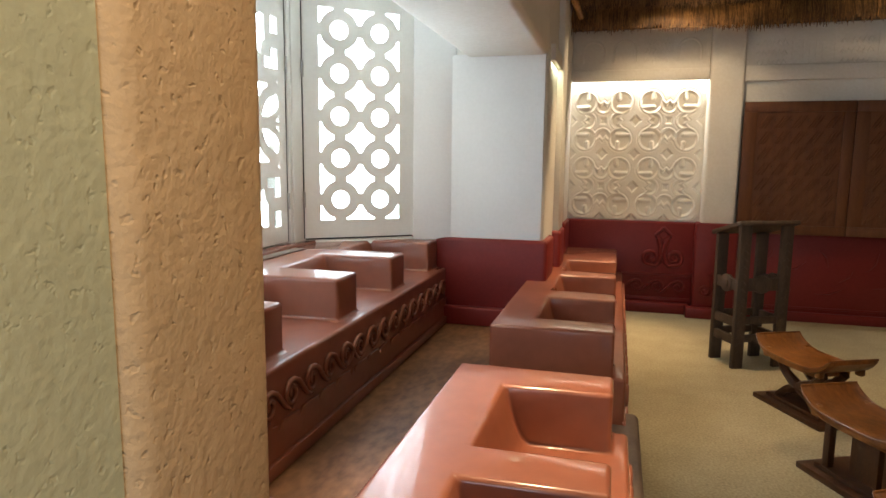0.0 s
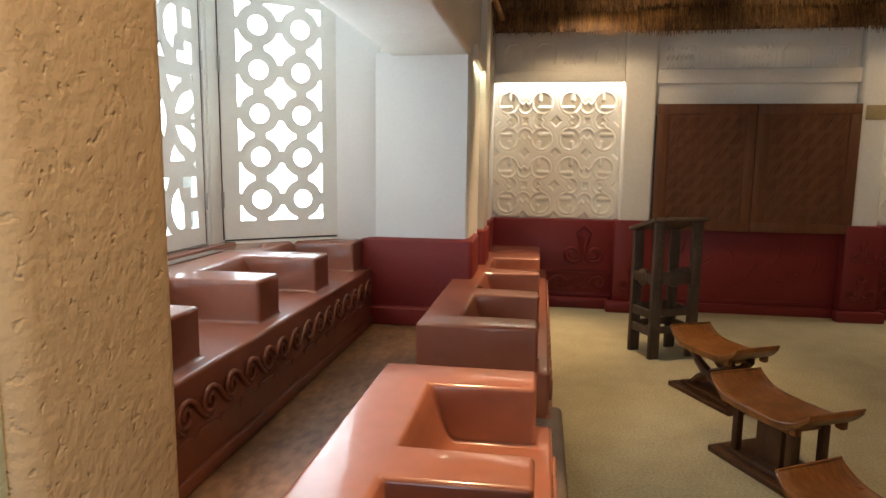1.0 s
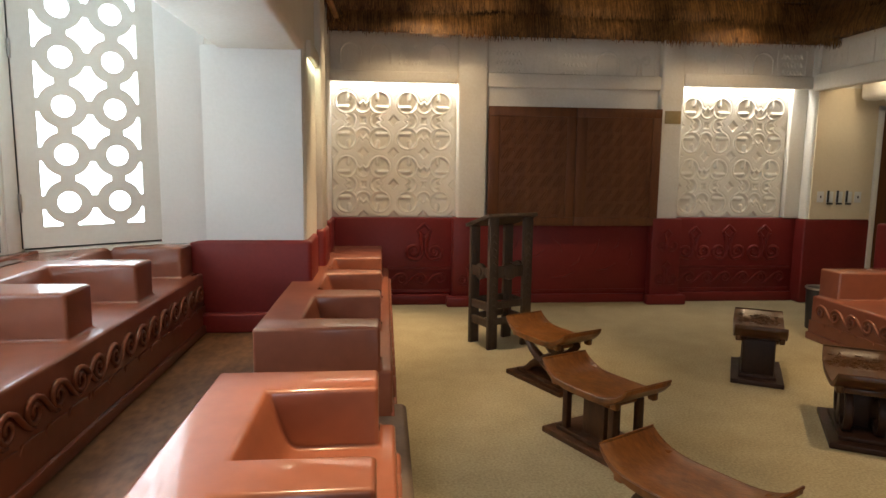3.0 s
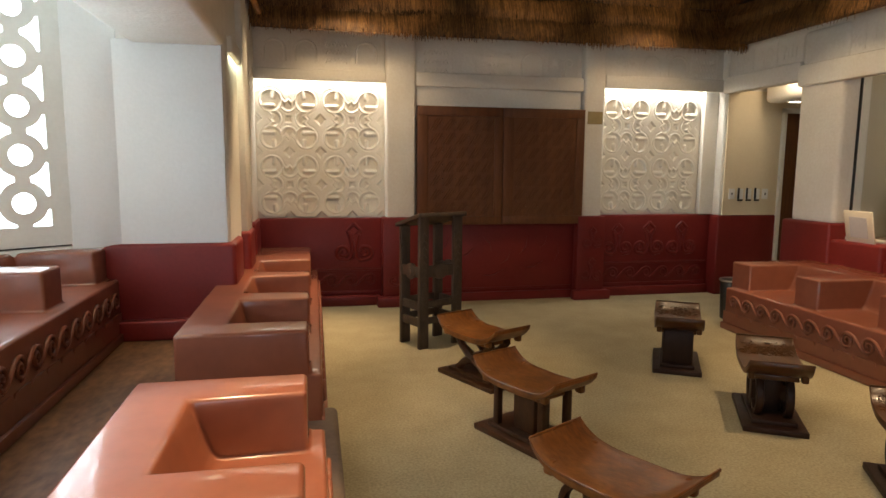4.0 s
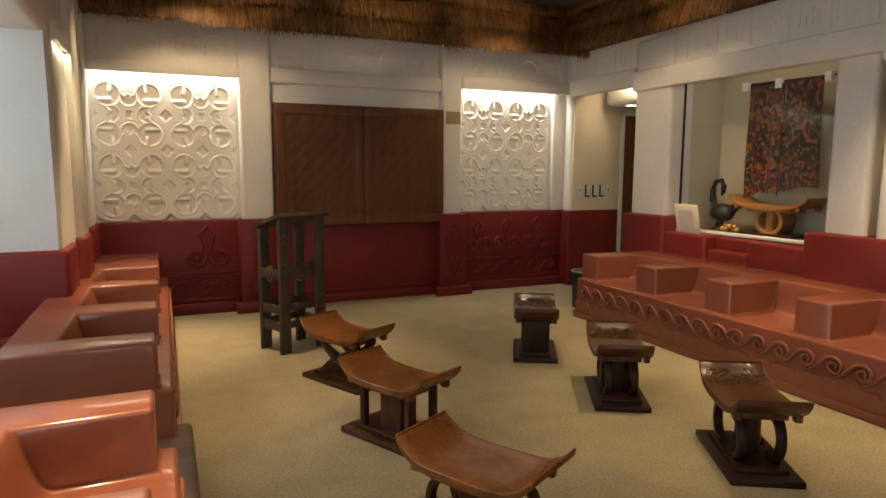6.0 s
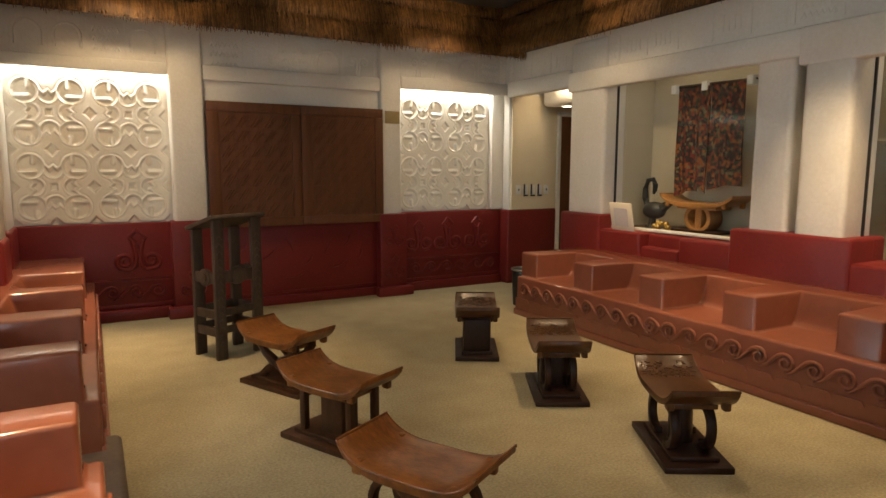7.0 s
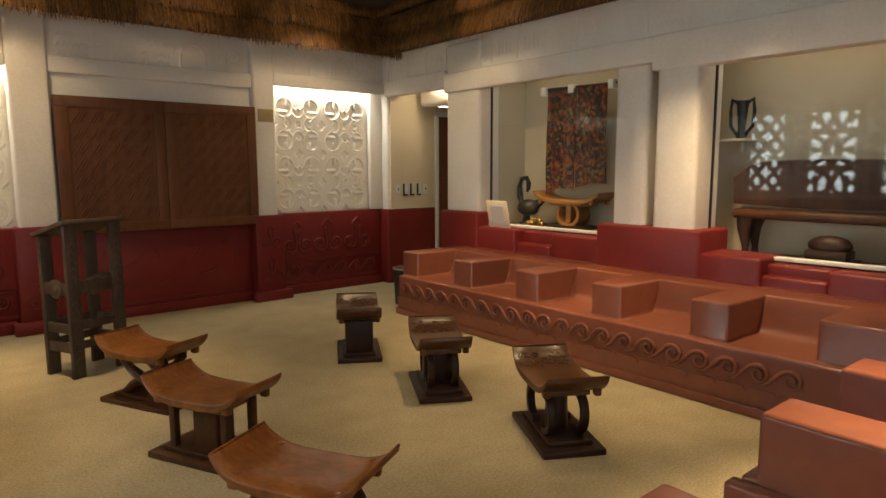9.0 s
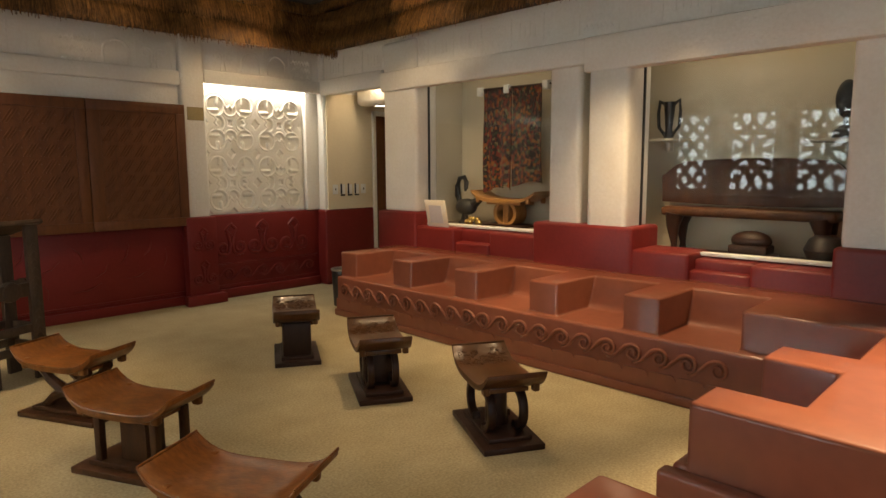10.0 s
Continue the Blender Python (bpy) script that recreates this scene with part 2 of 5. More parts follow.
def flat_panel(name, loops, depth, mat, bevel=0.0):
    """A plate in the local xz plane, y = 0 its middle, outlined by the first loop and pierced by the rest."""
    cu = bpy.data.curves.new(name, "CURVE")
    cu.dimensions, cu.fill_mode, cu.extrude, cu.bevel_depth = "2D", "BOTH", depth / 2 - bevel, bevel
    for loop in loops:
        sp = cu.splines.new("POLY")
        sp.points.add(len(loop) - 1)
        for pt, (x, y) in zip(sp.points, loop):
            pt.co = (x, y, 0, 1)
        sp.use_cyclic_u = True
    tmp = bpy.data.objects.new(name, cu)
    scene.collection.objects.link(tmp)
    deps = bpy.context.evaluated_depsgraph_get()
    me = bpy.data.meshes.new_from_object(tmp.evaluated_get(deps))
    bpy.data.objects.remove(tmp)
    bpy.data.curves.remove(cu)
    me.transform(pose(0, 0, 0, 90))
    me.materials.clear()
    me.materials.append(mat)
    me.name = name
    return me


def arc(cx, cy, r, a0, a1, n=10):
    return [(cx + r * math.cos(radians(a0 + (a1 - a0) * i / n)), cy + r * math.sin(radians(a0 + (a1 - a0) * i / n))) for i in range(n + 1)]


# ---- floors, walls and ceiling ----
solid("floor", [(-0.62, 6.2, -3.2, 6.7, -0.1, 0)], CARPET, label="beige cut-pile carpet over the whole room", category="floor")
solid("floor_platform", [(-2.35, -0.64, -0.4, 4.44, -0.1, 0.25)], BROWN, label="raised brown stained concrete floor of the bay", category="floor")
solid("step", [(-0.3, 0.09, 2.0, 3.3, 0, 0.13)], STEP, 0.03, 3, label="worn dark brown step up to the bay", category="step", kind="structure")
solid("ceiling", [(-2.6, 6.2, -3.2, 6.8, 3.12, 3.25)], CEIL, label="dark ceiling above the thatch", category="ceiling")

# back wall: niches, pilasters, door bay, frieze
solid("wall_north", [(-2.6, 6.2, 6.5, 6.7, 0, 3.12)], STUCCO, label="white stucco end wall", category="wall")
solid("wall_north_pilaster", [(0.70, 1.00, 6.33, 6.5, 0.88, 2.72), (2.79, 3.03, 6.33, 6.5, 0.88, 2.72)], STUCCO, 0.03, 3, label="two white stucco pilasters with soft edges", category="pilaster")
solid("wall_north_frieze", [(-0.57, 0.70, 6.36, 6.395, 2.25, 2.72), (1.0, 2.79, 6.40, 6.5, 1.9, 2.72), (3.03, 4.5, 6.36, 6.395, 2.25, 2.72)], STUCCO, 0.02, 2, label="white stucco frieze band with shallow carved panels", category="frieze")
solid("wall_north_moulding", [(-0.57, 0.70, 6.33, 6.37, 2.222, 2.33), (1.0, 2.79, 6.35, 6.41, 2.205, 2.345), (3.03, 4.45, 6.33, 6.37, 2.25, 2.38)], STUCCO, 0.015, 2, label="white plaster moulding under the frieze", category="moulding")
solid("wall_north_dado", [(-0.57, 0.68, 6.42, 6.5, 0.0, 0.89), (0.66, 1.03, 6.29, 6.5, 0, 0.9), (1.02, 2.77, 6.40, 6.5, 0, 0.87), (2.75, 3.07, 6.29, 6.5, 0, 0.9), (3.05, 4.45, 6.42, 6.5, 0, 0.9)], DADO, 0.02, 2, label="dark red painted dado with carved panels", category="dado")
solid("wall_north_plinth", [(-0.1, 0.64, 6.33, 6.43, 0, 0.1), (0.6, 1.08, 6.2, 6.32, 0, 0.1), (2.7, 3.12, 6.22, 6.32, 0, 0.1), (3.1, 4.4, 6.38, 6.43, 0, 0.1)], DADO, 0.012, 2, label="red painted plinth at the floor", category="plinth")

# west wall: wide opening to the window bay, header, reveal and the pilasters beyond
solid("wall_west", [(-1.3, -0.57, 4.46, 6.7, 0, 3.12)], STUCCO, 0.04, 3, label="thick white stucco wall", category="wall")
solid("wall_west_reveal", [(-1.29, -0.585, 4.445, 4.5, 0.88, 2.2)], REVEAL, 0.01, 2, label="smooth white reveal of the bay opening", category="wall")
solid("wall_west_header", [(-1.155, -0.57, 0.45, 4.5, 2.18, 3.12)], STUCCO, 0.04, 3, label="deep white header over the bay opening", category="beam")
solid("wall_west_dado", [(-1.47, -0.535, 4.42, 4.9, 0.2, 0.89), (-0.6, -0.5, 5.1, 5.5, 0.2, 0.9), (-0.6, -0.53, 5.9, 6.45, 0.2, 0.9)], DADO, 0.03, 3, label="dark red painted dado of the pier", category="dado")
solid("wall_west_plinth", [(-1.32, -0.6, 4.355, 4.43, 0.25, 0.385)], DADO, 0.015, 3, label="red plinth at the foot of the pier", category="plinth")
solid("wall_west_pilaster", [(-0.6, -0.52, 5.12, 5.48, 0.88, 2.9), (-0.6, -0.55, 5.95, 6.4, 0.88, 2.9)], STUCCO, 0.02, 2, label="white stucco pilasters", category="pilaster")
# ledge added only to hide the strip lamp under it
solid("wall_west_added_ledge", [(-0.6, -0.535, 4.6, 5.12, 2.165, 2.28)], STUCCO, 0.015, 2, label="white plaster ledge added to hide a strip light", category="ledge")
solid("pillar", [(-1.3, -0.58, 0.5, 0.8, 0.86, 3.12)], PILLAR, 0.035, 4, label="rough ochre stucco pillar", category="pillar")
solid("pillar_dado", [(-1.32, -0.56, 0.48, 0.82, 0.0, 0.885)], DADO, 0.03, 3, label="red painted foot of the pillar", category="dado")
# east wall
solid("wall_east_corner", [(4.42, 5.3, 6.28, 6.7, 0.88, 3.12)], STUCCO, 0.03, 3, label="white stucco corner pier beside the passage", category="wall")
solid("wall_east_header", [(4.45, 4.6, 0.2, 6.3, 2.24, 3.12), (4.37, 4.46, 2.744, 5.19, 2.165, 2.36), (4.35, 4.47, 0.2, 2.745, 2.10, 2.36), (4.40, 4.46, 5.2, 6.32, 2.225, 2.40)], STUCCO, 0.02, 2, label="white stucco beam with a carved frieze", category="beam")
solid("wall_east_column", [(4.42, 4.72, 4.69, 5.2, 0.93, 2.66), (4.43, 4.62, 0.22, 0.98, 0.88, 2.62)], STUCCO, 0.04, 3, label="white stucco columns between the openings", category="column")
solid("wall_east_pier", [(4.42, 4.72, 2.80, 3.1, 0.9, 2.26), (4.36, 4.72, 2.36, 2.7, 0.9, 2.28)], STUCCO, 0.04, 3, label="pair of white stucco piers with a dark gap", category="column")
solid("wall_east_dado", [(4.40, 5.32, 6.26, 6.7, 0, 0.9), (4.36, 4.75, 4.66, 5.24, 0, 0.95), (4.38, 4.72, 4.15, 4.68, 0, 0.81), (4.41, 4.72, 3.74, 4.16, 0, 0.69), (4.5, 4.72, 3.74, 4.16, 0.6, 0.80), (4.43, 4.72, 3.1, 3.75, 0, 0.80), (4.32, 4.75, 2.28, 3.18, 0, 0.94), (4.34, 4.72, 1.86, 2.32, 0, 0.78), (4.37, 4.72, 1.46, 1.87, 0, 0.67), (4.45, 4.72, 1.46, 1.87, 0.6, 0.74), (4.38, 4.72, 0.9, 1.47, 0, 0.74), (4.36, 4.75, 0.1, 1.0, 0, 0.9)], DADO, 0.025, 3, label="red painted dado blocks under the show cases", category="dado")
solid("show_case_lining", [(5.1, 5.2, 2.75, 4.8, 0.5, 3), (5.1, 5.2, 0.1, 2.75, 0.5, 3), (4.7, 5.1, 4.7, 4.8, 0.5, 3), (4.72, 5.1, 2.70, 2.76, 0.5, 3), (4.7, 5.1, 0.1, 0.2, 0.5, 3), (4.6, 5.1, 0.1, 4.8, 2.5, 2.6)], CASEWALL, label="pale lining of the lit show cases", category="wall")
solid("show_case_deck", [(4.7, 5.1, 2.76, 4.7, 0.7, 0.82), (4.7, 5.1, 0.2, 2.7, 0.6, 0.73)], STEP, label="dark deck of the show cases", category="shelf")
# passage behind
solid("passage_wall", [(4.45, 5.12, 6.262, 6.285, 0.9, 2.26), (5.12, 6.1, 6.275, 6.4, 0, 3.1), (6.05, 6.15, 5.0, 6.7, 0, 3.1), (4.72, 6.1, 5.1, 5.2, 0, 3.1)], PASSAGE, label="cream painted passage wall", category="wall")
solid("passage_ceiling", [(4.6, 6.1, 5.2, 6.28, 2.42, 2.5)], STUCCO, label="low white passage ceiling", category="ceiling")
solid("passage_beam", [(4.82, 5.02, 5.2, 6.18, 2.125, 2.43)], STUCCO, 0.05, 3, label="dropped white beam across the passage", category="beam")
solid("door_1", [(5.175, 6.0, 6.245, 6.27, 0, 2.03)], DOORWOOD, 0.005, label="dark brown door in the passage", category="door")
solid("door_1_frame", [(5.125, 5.172, 6.235, 6.274, 0, 2.08), (5.125, 6.05, 6.235, 6.274, 2.035, 2.09)], WINPAINT, 0.004, label="white painted door frame", category="door frame")
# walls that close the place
# south wall, with an opening added for the cool fill
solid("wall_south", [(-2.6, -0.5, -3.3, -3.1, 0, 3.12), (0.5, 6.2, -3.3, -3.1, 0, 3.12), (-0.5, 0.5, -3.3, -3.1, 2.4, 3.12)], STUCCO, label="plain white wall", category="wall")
solid("wall_east_end", [(4.6, 4.8, -3.2, 0.15, 0, 3.12), (5.2, 6.2, -3.2, 6.7, 0, 0.05)], STUCCO, label="plain white wall", category="wall")
solid("wall_west_end", [(-1.3, -0.6, -3.2, 0.5, 0, 3.12)], SAGE, label="sage green stucco wall beside the pillar", category="wall")

# window bay shell: sill, lintel, canted sides
BAY_X, BAY_Y0, BAY_Y1 = -2.2, 1.38, 3.9
solid("bay_ceiling", [(-2.6, -1.2, 0.3, 4.9, 2.62, 2.75)], REVEAL, label="white ceiling of the window bay", category="ceiling")
solid("bay_sill", [(-2.45, -2.1, 1.0, 4.5, 0.25, 0.885), (-2.12, -1.42, 4.42, 4.9, 0.25, 0.885), (-2.12, -1.3, 0.82, 1.02, 0.25, 0.885)], CLAY, 0.01, label="terracotta window sill of the bay", category="sill")


# ---- benches ----
def bench_body(name, us, heights, depth, back, slope, mat, parent, z0=0.0, arm_set=0.0):
    """A cast bench along local x from its first to its last break. Between breaks i and i + 1 the part is an arm (1) or a seat (0).
    Local y = 0 is the front, depth the back of the seats, back the far edge of the deck."""
    bm = bmesh.new()
    seat, top = heights
    kinds = us[1]
    xs = us[0]

    grid = {}

    def v(x, y, z):
        k = (round(x, 4), round(y, 4), round(z, 4))
        if k not in grid:
            grid[k] = bm.verts.new(k)
        return grid[k]

    def face(*ps):
        vs = [v(*p) for p in ps]
        if len(set(vs)) > 2:
            try:
                bm.faces.new(list(dict.fromkeys(vs)))
            except ValueError:
                pass
    n = len(kinds)
    curve = [(depth - slope + slope * f, seat + (top - seat) * g) for f, g in ((0, 0), (0.3, 0.1), (0.55, 0.34), (0.78, 0.66), (1, 1))]
    for i in range(n):
        x0, x1, arm = xs[i], xs[i + 1], kinds[i]
        face((x0, 0, z0), (x1, 0, z0), (x1, 0, seat), (x0, 0, seat))
        face((x0, depth, top), (x1, depth, top), (x1, back, top), (x0, back, top))
        face((x0, back, top), (x1, back, top), (x1, back, z0), (x0, back, z0))
        if arm:
            face((x0, 0, seat), (x1, 0, seat), (x1, arm_set, seat), (x0, arm_set, seat))
            face((x0, arm_set, seat), (x1, arm_set, seat), (x1, arm_set, top), (x0, arm_set, top))
            face((x0, arm_set, top), (x1, arm_set, top), (x1, depth, top), (x0, depth, top))
        else:
            s = depth - slope
            face((x0, 0, seat), (x1, 0, seat), (x1, arm_set, seat), (x0, arm_set, seat))
            face((x0, arm_set, seat), (x1, arm_set, seat), (x1, s, seat), (x0, s, seat))
            for (ya, za), (yb, zb) in zip(curve, curve[1:]):
                face((x0, ya, za), (x1, ya, za), (x1, yb, zb), (x0, yb, zb))
        for x, j in ((x0, i - 1), (x1, i + 1)):
            other = kinds[j] if 0 <= j < n else None
            if other is None:
                ring = [(x, 0, z0), (x, 0, seat), (x, arm_set, seat)]
                ring += [(x, arm_set, top), (x, depth, top)] if arm else [(x, y, z) for y, z in curve]
                ring += [(x, back, top), (x, back, z0)]
                face(*ring)
            elif arm and not other:
                s = depth - slope
                face((x, arm_set, seat), *[(x, y, z) for y, z in curve], (x, arm_set, top))
    bmesh.ops.recalc_face_normals(bm, faces=bm.faces)
    soften(bm, 0.018, 3, 25)
    return part(name, bm, mat, parent)


def scroll_mesh(pitch, height):
    """One scroll of the running wave, in the xz plane, standing proud towards -y: a low tail that climbs and curls over into a spiral."""
    bm = bmesh.new()
    r0, n = height * 0.30, 36
    cx, cz = pitch * 0.5, height * 0.60
    pts = [(cx - pitch + r0 * a, 0, cz + r0 * c) for a, c in ((0.0, -1.03), (0.45, -0.96), (0.95, -0.66), (1.42, -0.16))]
    pts += [(cx - r0 * a, 0, cz + r0 * c) for a, c in ((1.22, 0.36), (0.90, 0.70))]
    rad = [height * q for q in (0.03, 0.048, 0.06, 0.064, 0.064, 0.063)]
    for i in range(n):
        a = radians(121 - i * 15)
        r = r0 * (1 - 0.76 * i / (n - 1))
        pts.append((cx + r * math.cos(a), 0, cz + r * math.sin(a)))
        rad.append(height * (0.062 - 0.014 * i / (n - 1)))
    sweep(bm, pts, rad, 8, 1.0, (0, 1, 0))
    me = bpy.data.meshes.new("wave_scroll")
    bmesh.ops.recalc_face_normals(bm, faces=bm.faces)
    bm.to_mesh(me)
    bm.free()
    me.shade_smooth()
    return me


def scallop_field(parent, x0, x1, n, turn, zb, zt, y, mat):
    """The proud field below the waves: its upper edge dips in a small notch between one wave and the next."""
    step = (x1 - x0) / n
    top = []
    for i in range(n):
        f = -1 if i < turn else 1
        one = [(0.0, 0.0), (0.12, -0.55), (0.18, -0.05), (0.4, 0.0), (0.6, 0.02), (0.85, 0.03)]
        if f < 0:
            one = [(1 - u, w) for u, w in one[::-1]]
        top += [(x0 + (i + u) * step, zt + w * 0.065) for u, w in one]
    loop = [(x0 - 0.04, zb), (x1 + 0.04, zb), (x1 + 0.04, zt)] + top[::-1] + [(x0 - 0.04, zt)]
    me = flat_panel("wave_ground", [loop], 0.018, mat, 0.003)
    o = new("wave_ground", me)
    o.parent = parent
    o.matrix_basis = pose(0, y, 0)


def frieze(parent, x0, x1, z, pitch, height, mat, y=0.0, turn=0.5, ground=None):
    """Scrolls along x; the first share of them rolls one way, the rest the other."""
    me = scroll_mesh(pitch, height)
    me.materials.append(mat)
    n = max(2, round((x1 - x0) / pitch))
    step = (x1 - x0) / n
    if ground:
        scallop_field(parent, x0, x1, n, round(n * turn), ground, z + 0.02, y, mat)
    for i in range(n):
        f = -1 if i < round(n * turn) else 1
        o = new("wave_scroll", me)
        o.parent = parent
        o.matrix_basis = pose(x0 + (i + 0.5) * step - f * 0.5 * pitch, y - 0.008, z) @ Matrix.Diagonal((f, 1, 1, 1))


def bench(label, m, xs, kinds, seat, top, depth, back, slope=0.1, z0=0.0, plinth=True, waves=None, arm_set=0.02, turn=0.5):
    t = thing("seating_bench", m, label, "bench", "cast benches")
    bench_body("body", (xs, kinds), (seat, top), depth, back, slope, CLAY, t, z0=z0, arm_set=arm_set)
    if plinth:
        bm = bmesh.new()
        box(bm, xs[0] - 0.01, xs[-1] + 0.01, -0.03, 0.0, z0, z0 + 0.06)
        soften(bm, 0.01)
        part("plinth", bm, CLAY, t)
    if waves:
        frieze(t, waves[0], waves[1], z0 + waves[2], 0.172, 0.185, CLAY, 0.0, turn, z0 + 0.055)
    return t


# east bench: front at x = 3.6, facing west; local x runs south from y = 4.9
bench("long polished terracotta bench with six armrests and a wave frieze", Matrix.Translation((3.565, 4.9, 0)) @ pose(0, 0, 0, 0, 0, -90),
      [0, 0.24, 0.75, 0.99, 1.49, 1.73, 2.22, 2.46, 2.95, 3.19, 3.66, 4.9], [1, 0, 1, 0, 1, 0, 1, 0, 1, 0, 1], 0.37, 0.60, 0.53, 0.84, waves=(0.04, 3.66, 0.139), arm_set=0.05, turn=10 / 21)
# south bench: front at y = 0.9, facing north
bench("polished terracotta bench along the entrance side with block armrests", Matrix.Translation((3.6, 0.92, 0)) @ pose(0, 0, 0, 0, 0, 180),
      [0.003, 0.56, 0.80, 1.28, 1.51], [0, 1, 0, 1], 0.37, 0.60, 0.34, 0.75, slope=0.06, arm_set=0.05)
solid("bench_end_step", [(2.015, 2.085, 0.2, 0.94, 0, 0.365)], CLAY, 0.015, 3, label="low terracotta step at the bench end", category="step")
# its neighbour across the aisle
bench("short polished terracotta bench near the pillar with block armrests", Matrix.Translation((1.45, 0.875, 0)) @ pose(0, 0, 0, 0, 0, 180),
      [0, 0.22, 0.7, 0.92], [1, 0, 1], 0.37, 0.60, 0.4, 0.7, arm_set=0.05)
# aisle benches: front at x = -0.05, facing east
AISLE = Matrix.Translation((0.015, 0, 0)) @ pose(0, 0, 0, 0, 0, 90)
bench("polished terracotta bench beside the carpet with block armrests", AISLE, [0.83, 0.95, 1.49, 1.69, 2.23, 2.45], [1, 0, 1, 0, 1], 0.37, 0.60, 0.47, 0.69, waves=(0.9, 2.4, 0.125), arm_set=0.065)
bench("long polished terracotta bench running to the end wall", AISLE, [3.11, 3.33, 3.91, 4.13, 4.76, 4.97, 5.56, 6.46], [1, 0, 1, 0, 1, 0, 1], 0.37, 0.60, 0.48, 0.70, waves=(3.15, 6.3, 0.125), arm_set=0.065)
# bay bench under the windows, on the platform
bench("polished terracotta bench in the bay below the pierced windows", Matrix.Translation((-1.28, 0, 0)) @ pose(0, 0, 0, 0, 0, 90),
      [0.9, 1.13, 1.18, 1.42, 1.935, 2.175, 2.69, 2.93, 3.445, 3.685, 4.2, 4.44], [1, 0, 1, 0, 1, 0, 1, 0, 1, 0, 1], 0.66, 0.87, 0.52, 0.84, z0=0.25, waves=(0.98, 4.4, 0.164), arm_set=0.07)


# ---- pierced windows of the bay ----
def disc_screen(w, z0, z1, p=0.289):
    """Two columns of rings joined by bridges, with stars between them, in a plain border."""
    r, ro, tip, h, dep = 0.064, 0.135, 0.103, p / 2, 0.035
    t = h - tip
    a = math.asin(t / ro)
    rows, base = 5, z0 + 0.124
    bm = bmesh.new()
    line = []
    for k in range(5):
        th = a * k / 4
        line.append((th, (h, t * k / 4)))
    for k in range(9):
        th = a + (math.pi / 2 - 2 * a) * k / 8
        line.append((th, (ro * math.cos(th), ro * math.sin(th))))
    for k in range(5):
        th = math.pi / 2 - a + a * k / 4
        line.append((th, (t * (1 - k / 4), h)))
    for i in range(rows):
        for cx in (-h, h):
            cz = base + (i + 0.5) * p
            for sx in (-1, 1):
                for sz in (-1, 1):
                    ins = [bm.verts.new((cx + sx * r * math.cos(th), 0, cz + sz * r * math.sin(th))) for th, _ in line]
                    out = [bm.verts.new((cx + sx * x, 0, cz + sz * z)) for _, (x, z) in line]
                    for q in range(len(line) - 1):
                        vs = [ins[q], out[q], out[q + 1], ins[q + 1]]
                        bm.faces.new(vs if sx * sz > 0 else vs[::-1])
    bmesh.ops.remove_doubles(bm, verts=bm.verts, dist=2e-4)
    got = bmesh.ops.extrude_face_region(bm, geom=list(bm.faces))
    bmesh.ops.translate(bm, verts=[v for v in got["geom"] if isinstance(v, bmesh.types.BMVert)], vec=(0, dep, 0))
    bmesh.ops.translate(bm, verts=bm.verts, vec=(0, -dep / 2, 0))
    for q in ((-w / 2, -p, z0, z1), (p, w / 2, z0, z1), (-p, p, z0, base), (-p, p, base + rows * p, z1)):
        box(bm, q[0], q[1], -dep / 2, dep / 2, q[2], q[3])
    bmesh.ops.recalc_face_normals(bm, faces=bm.faces)
    me = bpy.data.meshes.new("pierced_panel")
    bm.to_mesh(me)
    bm.free()
    me.materials.append(WINPAINT)
    return me


def fret_holes():
    """A fret band, a ring band and the fret band again turned over, each mirrored about the middle of the panel."""
    mid = 1.667
    half, whole = [], []
    fret = [[(0.247, 1.006), (0.334, 1.006), (0.334, 1.116), (0.247, 1.116)],
            [(0.17, 1.331), (0.33, 1.331), (0.33, 1.20), (0.25, 1.20), (0.25, 1.262), (0.17, 1.262)],
            arc(0.185, 1.14, 0.138, 112, 248, 14) + [(0.18, 1.02), (0.18, 1.17), (0.15, 1.19)],
            [(0.30, 1.40), (0.335, 1.37), (0.335, 1.44)]]
    centre = [[(-0.05, 0.99), (0.05, 0.99), (0.02, 1.02), (0, 1.06), (-0.02, 1.02)],
              [(-0.045, 1.331), (0.045, 1.331), (0.015, 1.27), (0, 1.235), (-0.015, 1.27)]]
    ring = [arc(0.30, mid, 0.176, 106, 168, 10) + [(0.19, 1.70), (0.24, 1.715), (0.285, 1.735)] + arc(0.265, 1.80, 0.066, -40, 60, 8),
            [(0.05, 1.913), (0.205, 1.913), (0.20, 1.885), (0.15, 1.86), (0.10, 1.81), (0.075, 1.86)],
            [(0.30, 1.70), (0.335, 1.73), (0.335, mid + 0.008), (0.29, mid + 0.012)]]
    for loop in fret + ring:
        half += [loop, [(x, 2 * mid - z) for x, z in loop]]
    whole = centre + [[(x, 2 * mid - z) for x, z in loop] for loop in centre]
    whole.append(arc(0.17, mid, 0.205, 147, 213, 12) + arc(-0.17, mid, 0.205, -33, 33, 12))
    return half + [[(-x, z) for x, z in loop] for loop in half] + whole


